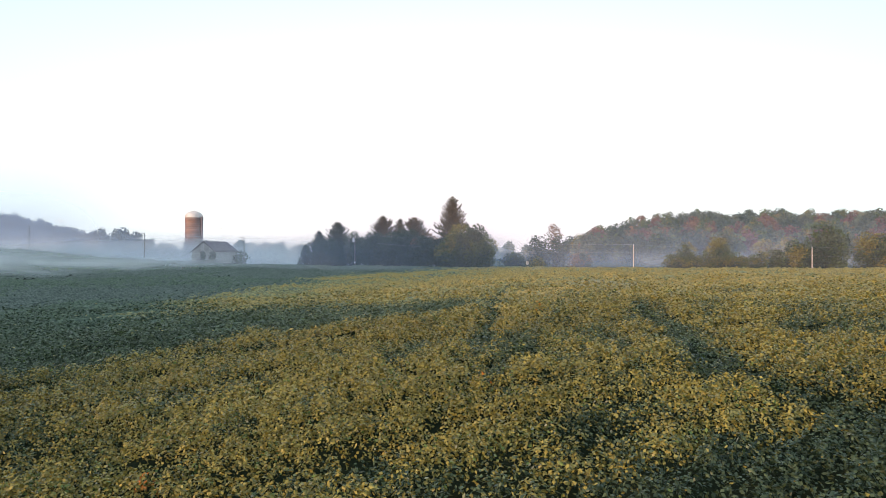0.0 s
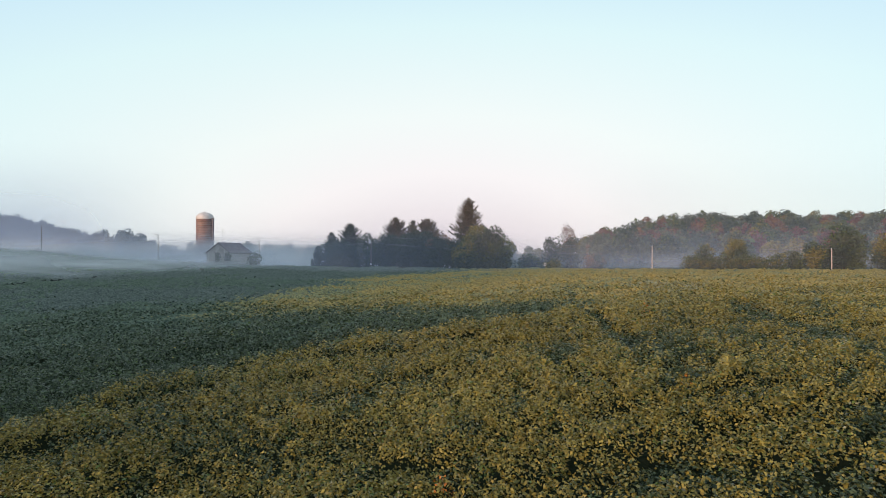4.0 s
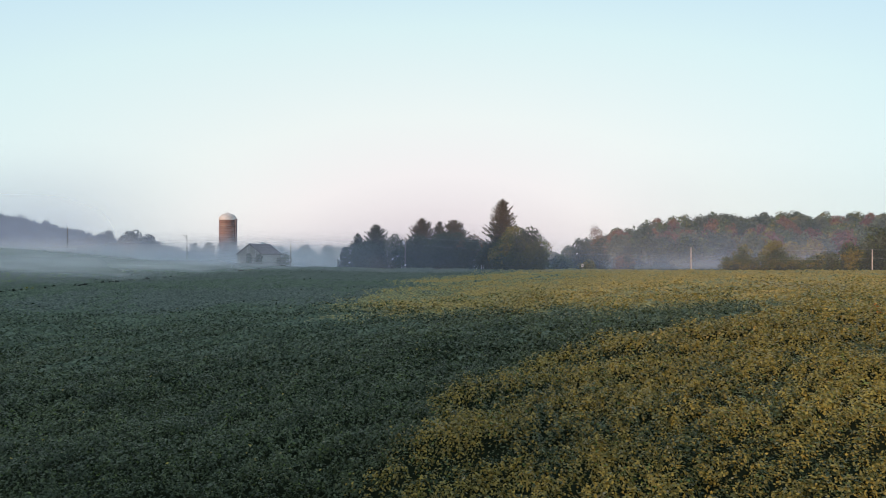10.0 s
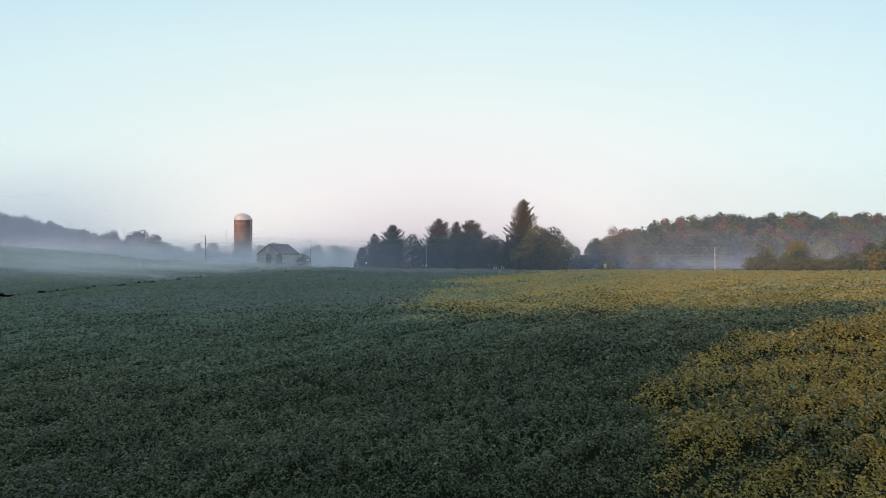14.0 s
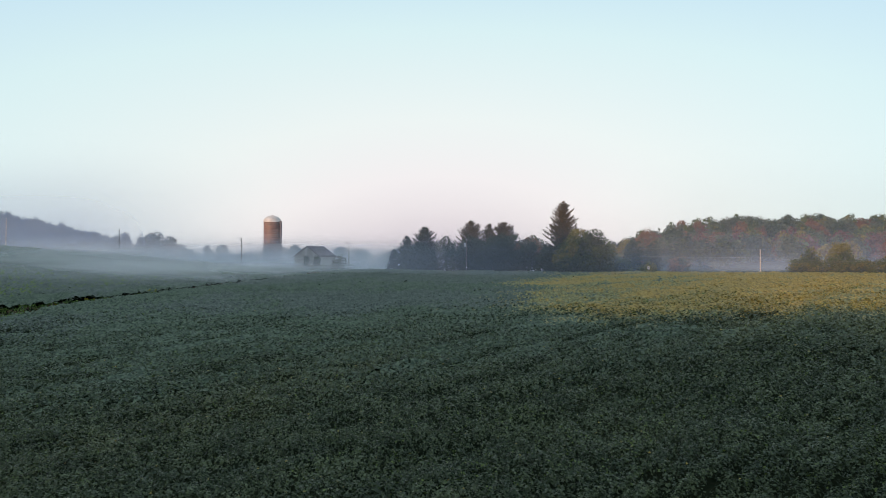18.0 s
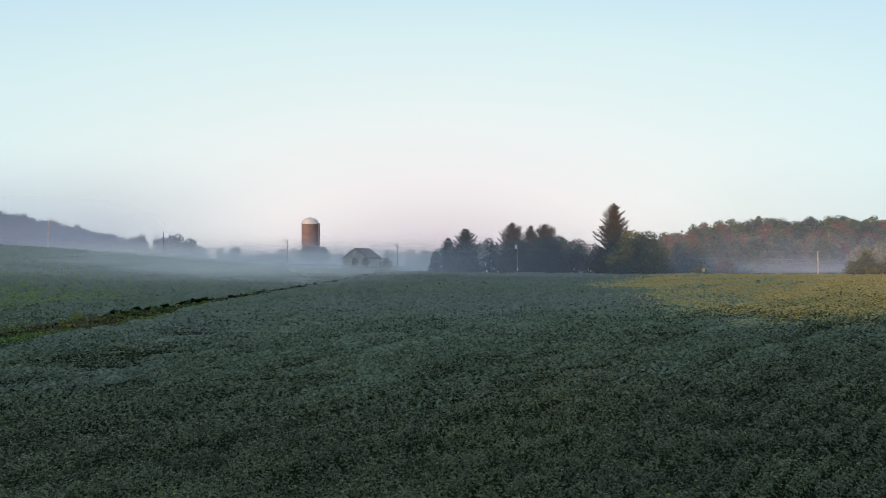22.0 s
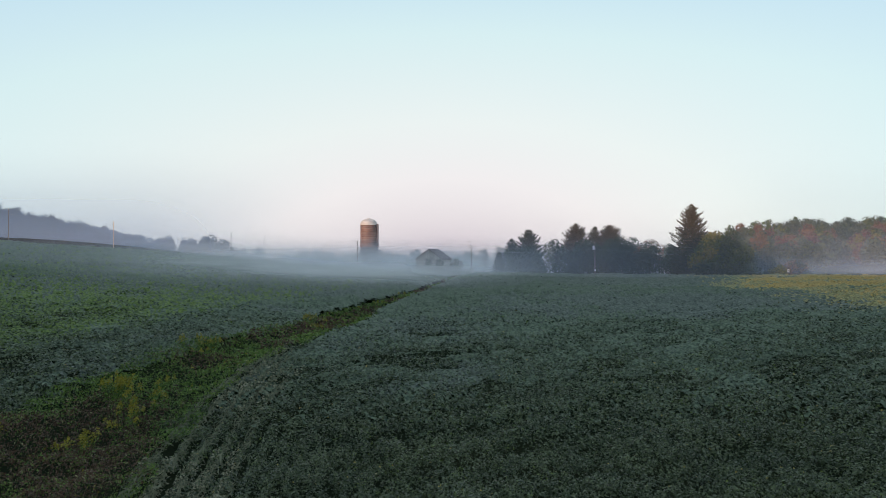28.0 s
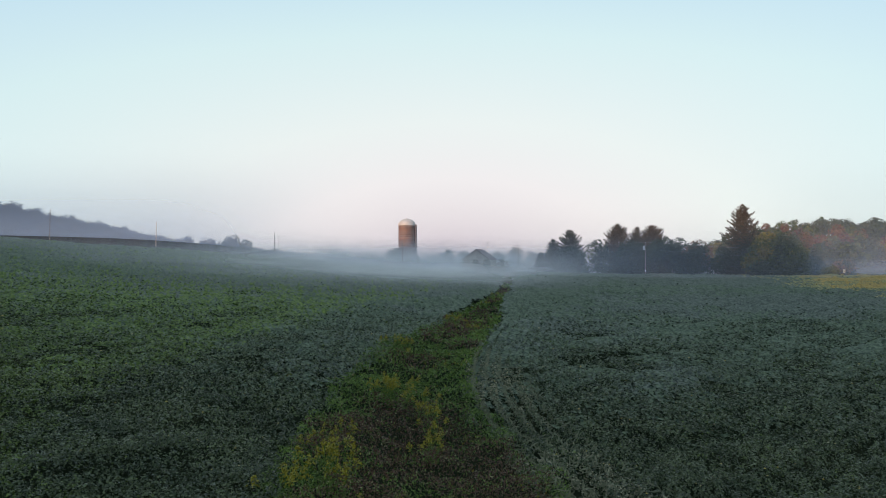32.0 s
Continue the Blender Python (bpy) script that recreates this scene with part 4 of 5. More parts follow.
# ---- woods ----
def woods(name, sites, mats, label, card, per):
    """Many crowns as one body: each site is x, y, height, width, material."""
    V, Fc, MI, base = [], [], [], 0
    for (x, y, h, w, m) in sites:
        z0 = float(ground_z(x, y))
        lob = [(x, y, z0 + h * 0.50, w * 0.44, w * 0.44, h * 0.42)]
        for q in range(9):
            a, f = q * 2.4 + x, q / 8
            ring = w * (0.40 - 0.30 * f ** 2)
            lob.append((x + math.cos(a) * ring, y + math.sin(a) * ring, z0 + h * (0.30 + 0.60 * f), w * 0.23, w * 0.23, w * 0.19))
        c, nr = crown_points(lob, per, 0.25)
        seen = c[:, 1] < y + 0.22 * w
        c, nr = c[seen], nr[seen]
        core = rng.normal(size=(34, 3)) * (w * 0.17, w * 0.10, h * 0.17) + (x, y, z0 + h * 0.46)
        s = card * rng.uniform(0.6, 1.4, len(c))
        c, nr = np.concatenate([c, core]), np.concatenate([nr, np.tile([0, -1.0, 0.2], (34, 1))])
        s = np.concatenate([s, np.full(34, w * 0.24)])
        v, f = leaf_quads(c, s * 1.25, s, 0.62, nr)
        V.append(v)
        Fc.append(f + base)
        base += len(v)
        MI.append(np.where(rng.uniform(size=len(f)) < 0.12, (m + 1) % len(mats), m))
    ob = new(name, mesh_np(name, np.concatenate(V), np.concatenate(Fc), mats, np.concatenate(MI)))
    return tagged(ob, label, "woods", kind="stuff")


r5 = random.Random(5)
sites = []
for row in range(9):
    y = 285 + row * 17
    for k in range(34):
        x = 66 + row * 2.5 + k * 9.5 + r5.uniform(-3, 3)
        if x < 0.78 * y + 25:
            edge = min(1.25, 0.9 + (x - 62 - row * 2.5) / 40) - 0.25 * min(1, max(0, (x - 100) / 40))
            pick = r5.choices(range(6), (1.6, 1.6, 0.7, 2.6, 2.2, 3.2))[0] if row < 7 else r5.choices(range(6), (2.4, 2.0, 0.2, 0.5, 0.3, 4))[0]
            sites.append((x, y + r5.uniform(-6, 6), (11.6 + r5.uniform(-2, 3.0)) * edge, 10.5 + r5.uniform(-2, 3), pick))
woods("autumn_woods", sites, [M_LEAF_DARK, M_LEAF_GREEN, M_LEAF_GOLD, M_LEAF_RUST, M_LEAF_WINE, M_LEAF_GREY], "mixed autumn woods on a slope, green, gold and wine red", 0.85, 10)
sites = []
for row in range(7):
    for k in range(44):
        x = -350 - k * 8.5 + r5.uniform(-3, 3)
        sites.append((x, 470 + row * 24 + r5.uniform(-8, 8), 13 + r5.uniform(-2, 3), 11 + r5.uniform(-2, 3), r5.randrange(2)))
for k in range(4):
    sites.append((-345 + k * 7.5 + r5.uniform(-2, 2), 600 + r5.uniform(-10, 10), 17 - 0.35 * k + r5.uniform(-2, 2), 11, r5.randrange(2)))
woods("ridge_woods", sites, [M_LEAF_DARK, M_LEAF_GREY], "dark woods on a ridge behind the mist", 1.5, 3.0)
# unseen woods on the added hill behind the camera; they only block the sun
sites = []
for row in range(3):
    for k in range(40):
        u, v = -338 + k * 9 + r5.uniform(-3, 3), -228 + row * 13 + r5.uniform(-4, 4)
        sites.append((0.77 * u + 0.64 * v, -0.64 * u + 0.77 * v, 14 + r5.uniform(-2, 3), 11 + r5.uniform(-2, 2), r5.randrange(2)))
woods("shade_hill_woods", sites, [M_LEAF_DARK, M_LEAF_GREEN], "unseen green woods on the hill added to shade the field", 2.2, 1.6)
sites = [(-262, 470, 12.5, 12, 0), (-252, 466, 16.5, 17, 1), (-243, 470, 14, 14, 0), (-270, 475, 8, 9, 0), (-236, 474, 9, 9, 1)]
for k in range(60):
    x = -480 + k * 11 + r5.uniform(-4, 4)
    sites.append((x, 760 + r5.uniform(-40, 40), max(4, 11 + 5 * math.sin(k * 0.9) + r5.uniform(-3, 3)), 13 + r5.uniform(-3, 4), r5.randrange(2)))
for k in range(9):
    sites.append((-112 + k * 9 + r5.uniform(-3, 3), 330 + r5.uniform(-20, 20), r5.uniform(6, 10.5), r5.uniform(7, 10), r5.randrange(2)))
woods("far_tree_line", sites, [M_LEAF_DARK, M_LEAF_GREY], "far line of trees fading in the mist", 1.2, 7.5)


# ---- silo ----
def block_wall(name, radius):
    """Glazed blocks in courses round a cylinder about the z axis."""
    m, n, l, b = base_mat(name, 0.55, 0, 0.4)
    co, sep, at2, br, cmb = (n.new(k) for k in ("ShaderNodeTexCoord", "ShaderNodeSeparateXYZ", "ShaderNodeMath", "ShaderNodeTexBrick", "ShaderNodeCombineXYZ"))
    at2.operation = "ARCTAN2"
    l.new(co.outputs["Object"], sep.inputs[0])
    l.new(sep.outputs["Y"], at2.inputs[0])
    l.new(sep.outputs["X"], at2.inputs[1])
    mul = n.new("ShaderNodeMath")
    mul.operation, mul.inputs[1].default_value = "MULTIPLY", radius
    l.new(at2.outputs[0], mul.inputs[0])
    l.new(mul.outputs[0], cmb.inputs["X"])
    l.new(sep.outputs["Z"], cmb.inputs["Y"])
    l.new(cmb.outputs[0], br.inputs["Vector"])
    br.inputs["Scale"].default_value = 1.0
    br.inputs["Brick Width"].default_value, br.inputs["Row Height"].default_value, br.inputs["Mortar Size"].default_value = 0.76, 0.48, 0.035
    br.inputs["Color1"].default_value, br.inputs["Color2"].default_value = (0.150, 0.066, 0.052, 1), (0.34, 0.165, 0.118, 1)
    br.inputs["Mortar"].default_value = (0.42, 0.33, 0.30, 1)
    nz, mx = n.new("ShaderNodeTexNoise"), n.new("ShaderNodeMix")
    nz.inputs["Scale"].default_value, nz.inputs["Detail"].default_value = 0.35, 5
    l.new(co.outputs["Object"], nz.inputs["Vector"])
    mx.data_type, mx.blend_type = "RGBA", "MULTIPLY"
    mx.inputs["Factor"].default_value = 0.7
    l.new(br.outputs["Color"], mx.inputs["A"])
    rr = n.new("ShaderNodeValToRGB")
    rr.color_ramp.elements[0].position, rr.color_ramp.elements[0].color = 0.3, (0.45, 0.42, 0.42, 1)
    rr.color_ramp.elements[1].position, rr.color_ramp.elements[1].color = 0.7, (1.15, 1.05, 1.0, 1)
    l.new(nz.outputs["Fac"], rr.inputs["Fac"])
    l.new(rr.outputs["Color"], mx.inputs["B"])
    l.new(mx.outputs["Result"], b.inputs["Base Color"])
    bp = n.new("ShaderNodeBump")
    bp.inputs["Strength"].default_value, bp.inputs["Distance"].default_value, bp.invert = 0.5, 0.03, True
    l.new(br.outputs["Fac"], bp.inputs["Height"])
    l.new(bp.outputs[0], b.inputs["Normal"])
    return m


M_SILO_WALL = block_wall("silo_block_wall", 3.5)
SR, SZ0, SZ1 = 3.4, 1.2, 20.6
silo = thing("silo", pose(-102.1, 243, 0), "old brown glazed-block silo with pale metal dome in mist", "silo")
bm = bmesh.new()
bmesh.ops.create_cone(bm, cap_ends=True, segments=48, radius1=SR - 0.06, radius2=SR - 0.06, depth=SZ1 - SZ0, matrix=Matrix.Translation((0, 0, (SZ0 + SZ1) / 2)))
part("wall", bm, M_SILO_WALL, silo)
bm = bmesh.new()
prof = [(SR + 0.10, 0.0), (SR + 0.10, 0.18)] + [((SR + 0.04) * math.cos(a), 0.18 + 2.55 * math.sin(a)) for a in np.linspace(0.04, 1.40, 9)]
rings = [[bm.verts.new((r * math.cos(q), r * math.sin(q), SZ1 + z)) for q in np.linspace(0, 2 * math.pi, 37)[:-1]] for r, z in prof]
for a, b in zip(rings, rings[1:]):
    for k in range(36):
        bm.faces.new((a[k], a[(k + 1) % 36], b[(k + 1) % 36], b[k]))
bm.faces.new(rings[-1])
dome = part("dome", bm, M_DOME, silo, "pale sheet-metal dome with ribs")
for k in range(18):
    a = 2 * math.pi * k / 18
    bm = bmesh.new()
    pv = None
    for t in np.linspace(0.04, 1.38, 8):
        p = Vector(((SR + 0.06) * math.cos(t) * math.cos(a), (SR + 0.06) * math.cos(t) * math.sin(a), SZ1 + 0.2 + 2.56 * math.sin(t)))
        if pv is not None:
            tube_bm(pv, p, 0.03, 0.03, 4, bm)
        pv = p
    part("rib", bm, M_DOME, dome)
bm = bmesh.new()
bmesh.ops.create_cone(bm, cap_ends=True, segments=16, radius1=0.55, radius2=0.30, depth=0.4, matrix=Matrix.Translation((0, 0, SZ1 + 2.85)))
part("cap", bm, M_DOME, dome)
# hatch box and chute take the dark roof colour to paint the silo's shaded side
part("chute_box", box_bm((0.9, 0.9, 1.1), (SR + 0.15, -1.0, SZ1 - 0.1), 0.05), M_ROOF, silo, "small hatch box under the dome, painted dark as in shade")
bm = bmesh.new()
tube_bm((SR + 0.25, -1.0, SZ0), (SR + 0.25, -1.0, SZ1 - 0.5), 0.42, 0.42, 10, bm)
part("chute", bm, M_ROOF, silo)
for k in range(22):
    z = SZ0 + 0.6 + k * 0.87
    bm = bmesh.new()
    q = np.linspace(0, 2 * math.pi, 41)
    for a, b in zip(q, q[1:]):
        tube_bm(((SR + 0.02) * math.cos(a), (SR + 0.02) * math.sin(a), z), ((SR + 0.02) * math.cos(b), (SR + 0.02) * math.sin(b), z), 0.025, 0.025, 4, bm)
    part("hoop", bm, M_METAL, silo)
c, nr = crown_points([(-2.2, -2.6, 5.5, 1.5, 0.7, 4.2), (0.2, -3.5, 3.4, 2.4, 0.5, 2.6), (-3.2, -1.0, 8.6, 0.7, 0.7, 2.6)], 60)
vv, ff = leaf_quads(c, 0.45, 0.35, 0.4, nr)
part_me("vine", mesh_np("vine", vv, ff, [M_LEAF_DARK]), silo, "dark vine climbing the block wall")

# ---- barn ----
BL, BW, BH, BP = 11.5, 8.4, 3.6, 6.6
barn = thing("barn", pose(-76.75, 190, 3.75, 0, 0, -14.8), "weathered grey board barn with dark gable roof and vines", "barn")
part("body", poly_bm([(-BW / 2, 0, -0.6), (BW / 2, 0, -0.6), (BW / 2, 0, BH), (0, 0, BP - 0.1), (-BW / 2, 0, BH)], -BL), M_DARK, barn)
for s in (-1, 1):
    ey, ez = s * (BW / 2 + 0.35), BH - 0.30
    pts3 = [(0, -0.35, BP), (ey, -0.35, ez), (ey, BL + 0.35, ez), (0, BL + 0.35, BP)]
    roof = part("roof", poly_bm(pts3, -0.14 * s), M_ROOF, barn, "dark shingled roof slope")
    for k in range(9):
        f = (k + 0.5) / 9
        a = Vector((0, 0, BP)).lerp(Vector((ey, 0, ez)), f)
        n = Vector((s * (BP - ez), 0, abs(ey))).normalized()
        bm = box_bm((0.02, BL + 0.7, 0.66), (a.x + n.x * 0.03, BL / 2, a.z + n.z * 0.03), turn=Matrix.Rotation(s * (math.pi / 2 + math.atan2(BP - ez, abs(ey)) - 0.03), 4, "Y"))
        part("shingle_course", bm, M_ROOF, roof)
r6 = random.Random(6)
n_board = 30
for k in range(n_board):
    x0 = -BW / 2 + BW * k / n_board
    w = BW / n_board - 0.008
    xc = x0 + w / 2
    top = BH + (BP - 0.1 - BH) * (1 - abs(xc) / (BW / 2))
    opening = -1.1 < xc < 0.0
    z_lo = 2.75 if opening else -0.5
    if opening and k % 3 == 0:
        part("front_board", box_bm((w, 0.05, 1.6), (xc, -0.03, 0.3)), M_BOARD, barn)
    if top - z_lo > 0.1:
        m = M_BOARD_PALE if r6.random() < 0.12 else M_BOARD
        part("front_board", box_bm((w, 0.05, top - z_lo), (xc, -0.03 - 0.01 * r6.random(), (top + z_lo) / 2)), m, barn)
part("band_board", box_bm((BW + 0.1, 0.08, 0.22), (0, -0.09, BH - 0.95)), M_BOARD_PALE, barn, "pale horizontal board across the gable")
for k in range(48):
    for s in (-1, 1):
        part("side_board", box_bm((0.05, BL / 48 - 0.008, BH + 0.4), (s * (BW / 2 + 0.03), (k + 0.5) * BL / 48, BH / 2 - 0.3)), M_BOARD_PALE if s > 0 or r6.random() < 0.2 else M_BOARD, barn)
door = part("door", box_bm((1.1, 0.07, 2.1), (1.0, -0.11, 0.75)), M_BOARD_PALE, barn, "pale board door")
for z in (0.2, 1.3):
    part("ledge", box_bm((1.1, 0.05, 0.16), (1.0, -0.17, z)), M_BOARD, door)
for nm, (x, w, h, sd) in {"vine": (0.1, 1.8, 3.5, 1), "vine_shrub": (3.6, 2.3, 3.5, 2)}.items():
    c, nr = crown_points([(x, -0.5, h * 0.30, w * 0.5, 0.5, h * 0.36), (x + 0.1, -0.5, h * 0.62, w * 0.55, 0.5, h * 0.33), (x - 0.3, -0.4, h * 0.85, w * 0.35, 0.4, h * 0.2)], 190)
    vv, ff = leaf_quads(c, 0.36, 0.28, 0.4, nr)
    part_me("vine", mesh_np("vine", vv, ff, [M_LEAF_DARK]), barn, "dark vine growing over the boards")
broadleaf("shrub", -68.5, 199, 4.6, 6.5, [M_LEAF_GREY], "grey-green shrub behind the barn", card=0.4, per=30, low=0.0, lobes=12, seed=30, category="shrub")

# ---- long shed in the mist ----
shed = thing("shed", pose(-126, 254, 3.6, 0, 0, -6), "long low shed, faint in the mist", "shed")
part("body", box_bm((26, 9, 3.0), (0, 0, 1.3), 0.03), M_BOARD, shed)
for s in (-1, 1):
    part("roof", poly_bm([(-13.4, 0, 4.6), (-13.4, s * 5.0, 2.7), (13.4, s * 5.0, 2.7), (13.4, 0, 4.6)], 0.12 * s), M_ROOF, shed)
for s in (-1, 1):
    part("gable", poly_bm([(s * 13.0, -4.5, 2.8), (s * 13.0, 4.5, 2.8), (s * 13.0, 0, 4.5)], 0.1), M_BOARD, shed)
for k in range(6):
    part("bay_door", box_bm((3.2, 0.06, 2.5), (-10.5 + k * 4.2, -4.55, 1.25)), M_DARK, shed)


# ---- poles and wires ----
def utility_pole(x, y, top_z, label, wood, arm=0, transformer=False):
    z0 = float(ground_z(x, y))
    h = top_z - z0
    ob = thing("utility_pole", pose(x, y, z0), label, "utility pole", "roadside poles")
    part("shaft", tube_bm((0, 0, -0.5), (0, 0, h), 0.14, 0.10, 10), wood, ob)
    if arm:
        part("bracket_arm", tube_bm((0.1, 0, h - 0.15), (-arm, 0, h - 0.02), 0.06, 0.05, 6), M_POLE, ob)
        part("brace", tube_bm((0.02, 0, h - 1.3), (-arm * 0.75, 0, h - 0.08), 0.04, 0.04, 6), M_POLE, ob)
        part("insulator", tube_bm((-arm, 0, h - 0.02), (-arm, 0, h + 0.22), 0.07, 0.05, 8), M_WHITE, ob)
    else:
        part("insulator", tube_bm((0, 0, h), (0, 0, h + 0.22), 0.07, 0.04, 8), M_WHITE, ob)
    part("lower_insulator", tube_bm((0, -0.1, h - 1.9), (0, -0.28, h - 1.9), 0.06, 0.06, 8), M_WHITE, ob)
    if transformer:
        t = part("transformer", tube_bm((-0.42, -0.1, h - 2.1), (-0.42, -0.1, h - 1.1), 0.30, 0.30, 14), M_METAL, ob, "grey transformer can")
        part("lid", tube_bm((-0.42, -0.1, h - 1.1), (-0.42, -0.1, h - 0.98), 0.32, 0.12, 14), M_METAL, t)
        part("bushing", tube_bm((-0.42, -0.1, h - 0.98), (-0.42, -0.1, h - 0.75), 0.05, 0.04, 8), M_WHITE, t)
        part("meter_box", box_bm((0.28, 0.16, 0.45), (0, -0.22, 1.6), 0.02), M_WHITE, ob)
    return ob


POLES = [(-240, 234.5, 26.5), (-192.1, 221.1, 20.7), (-145.3, 209.5, 16.3), (-100.5, 200.2, 13.2), (-63.6, 188.6, 11.5), (-27.7, 179.2, 12.0), (10.5, 168.5, 10.2), (47.5, 157.5, 8.7), (87.0, 147.0, 8.0), (128, 136.5, 8.0)]
for k, (x, y, tz) in enumerate(POLES):
    if k == 6:
        continue
    lab = "weathered wooden utility pole with a bracket arm" if k in (3, 4) else "grey wooden utility pole with a transformer can" if k == 5 else "pale sunlit wooden utility pole at the field edge"
    utility_pole(x, y, tz, lab, M_POLE_LIT if k in (1, 7, 8) else M_POLE, arm=1.3 if k in (3, 4) else 0, transformer=k == 5)


def wire(a, b, sag):
    bm, pv = bmesh.new(), None
    for t in np.linspace(0, 1, 13):
        p = Vector(a).lerp(Vector(b), float(t)) - Vector((0, 0, sag * 4 * t * (1 - t)))
        if pv is not None:
            tube_bm(pv, p, 0.008, 0.008, 4, bm)
        pv = p
    me = bpy.data.meshes.new("power_line")
    bm.to_mesh(me)
    bm.free()
    me.materials.append(M_WIRE)
    return tagged(new("power_line", me), "thin sagging power line between poles", "power line", "power lines")


hung = [p for k, p in enumerate(POLES) if k != 6]
for a, b in zip(hung, hung[1:]):
    far = abs(a[0] - b[0]) > 60
    wire((a[0], a[1], a[2] + 0.2), (b[0], b[1], b[2] + 0.2), 0.9 if far else 0.6)
    wire((a[0], a[1] - 0.25, a[2] - 1.9), (b[0], b[1] - 0.25, b[2] - 1.9), 1.0 if far else 0.7)


# ---- the grassed waterway ----
pts, y0 = [], 11.0
while y0 < 165:
    y1 = y0 * 1.06
    size = max(0.0031 * y0, 0.048)
    hw = float(strip_half(y0)) + 1.0
    n = int(2 * hw * (y1 - y0) * 1.05 / size ** 2)
    yy = rng.uniform(y0, y1, n)
    pts.append(np.stack([ditch_x(yy) + rng.uniform(-hw, hw, n), yy, np.full(n, size)], -1))
    y0 = y1
X, Y, S = np.concatenate(pts).T
d = X - ditch_x(Y)
edge = np.abs(d) / strip_half(Y)
keep = edge + 0.15 * lattice_noise(X, Y, 1.8, 11) < 1.16
X, Y, S, d, edge = (a[keep] for a in (X, Y, S, d, edge))
brown = smooth01((lattice_noise(X, Y * 0.6, 3.6, 61) * 0.7 + lattice_noise(X, Y, 1.1, 62) * 0.4 - 0.05 + 0.22 * smooth01((Y - 42) / 20) - 0.5 * np.abs(edge - 0.3)) / 0.35)
brown = np.maximum(brown, np.exp(-((Y - 57) / 8) ** 4 - ((d + 0.8) / 1.7) ** 2))
brown = np.maximum(brown, 1.1 * np.exp(-((Y - 25) / 5.0) ** 4 - ((d - 0.3) / 2.4) ** 4) - 0.25 * lattice_noise(X, Y, 1.2, 66) ** 2)
brown = np.maximum(brown, np.exp(-((Y - 38.5) / 2.0) ** 2 - ((d + 0.5) / 1.6) ** 2))
tuft = 0.22 * lattice_noise(X, Y, 0.6, 63) + 0.18 * lattice_noise(X, Y, 1.7, 64)
hgt = 0.42 + 0.28 * brown + tuft + 0.15 * np.clip(edge, 0, 1) - 0.28 * smooth01((Y - 38) / 20)
Z = ground_z(X, Y) + np.clip(hgt, 0.12, 1.2) * (1 - 0.55 * rng.uniform(size=len(X)) ** 2)
u = rng.uniform(size=len(X))
mi = np.where(u < 0.80 * brown, 1, 0)
mi = np.where((mi == 0) & (u > 0.955 + 0.04 * smooth01((Y - 30) / 25)), 3, mi)
bloom = smooth01((lattice_noise(X, Y, 1.5, 65) - 0.45) / 0.2) * (1 - 0.4 * brown)
mi = np.where((rng.uniform(size=len(X)) < 0.05 * bloom), 2, mi)
vv, ff = leaf_quads(np.stack([X, Y, Z], -1), S * rng.uniform(1.0, 2.4, len(X)), S * rng.uniform(0.35, 0.8, len(X)), flat=0.25)
# thin pale stalks stand in the outermost rows
B = []
for k in range(5):
    y = np.arange(17.5, 44 - 2.5 * k, 0.085)
    y = y[rng.uniform(size=len(y)) < 0.85 - 0.1 * k]
    x = ditch_x(y) + strip_half(y) + 0.35 + 0.76 * k + rng.normal(0, 0.06, len(y))
    B.append(np.stack([x, y, ground_z(x, y) + rng.uniform(0.45, 0.72, len(y))], -1))
c = np.concatenate(B)
v, f = leaf_quads(c, rng.uniform(0.22, 0.42, len(c)), rng.uniform(0.03, 0.06, len(c)), 0.75, np.array([0, -1.0, 0.25]))
stalks = new("soybean_stalks", mesh_np("soybean_stalks", v, f, [M_STALK]))
tagged(stalks, "pale upright soybean stalks in the outermost rows", "crop", kind="stuff")
weeds = new("waterway_weeds", mesh_np("waterway_weeds", vv, ff, M_WEED, mi))
tagged(weeds, "rank green and rusty brown weeds along the waterway", "weeds", kind="stuff")


def goldenrod(seed, stems, height):
    """A clump of goldenrod: leafy stems and yellow plumes."""
    r = random.Random(seed)
    ob = thing("goldenrod", pose(0, 0, -50), "clump of goldenrod in yellow bloom among the weeds", "wildflower", "goldenrod clumps")
    C, B = [], []
    for k in range(stems):
        a, rad = r.uniform(0, 6.28), r.uniform(0, 0.42) ** 0.8
        foot = Vector((math.cos(a) * rad * 0.6, math.sin(a) * rad * 0.6, -0.1))
        tip = Vector((math.cos(a) * rad * 1.5, math.sin(a) * rad * 1.5, height * r.uniform(0.8, 1.1)))
        part("stem", tube_bm(foot, tip, 0.011, 0.006, 4), M_WEED[0], ob)
        s = rng.uniform(0.15, 0.85, 34)
        C.append(np.array(foot) + np.array(tip - foot) * s[:, None] + rng.normal(0, 0.07, (34, 3)))
        s = rng.uniform(0, 1, 46)
        B.append(np.array(tip) + np.stack([rng.normal(0, 0.085, 46) * (1.2 - s), rng.normal(0, 0.085, 46) * (1.2 - s), s * 0.30 - 0.14], -1))
    c = np.concatenate(C)
    vv, ff = leaf_quads(c, 0.12, 0.035, 0.3)
    tagged(part_me("foliage", mesh_np("foliage", vv, ff, [M_WEED[0]]), ob), kind="stuff")
    c = np.concatenate(B)
    vv, ff = leaf_quads(c, 0.065, 0.05, 0.4)
    tagged(part_me("bloom", mesh_np("bloom", vv, ff, [M_WEED[2]]), ob, "yellow flower plumes"), kind="stuff")
    return ob


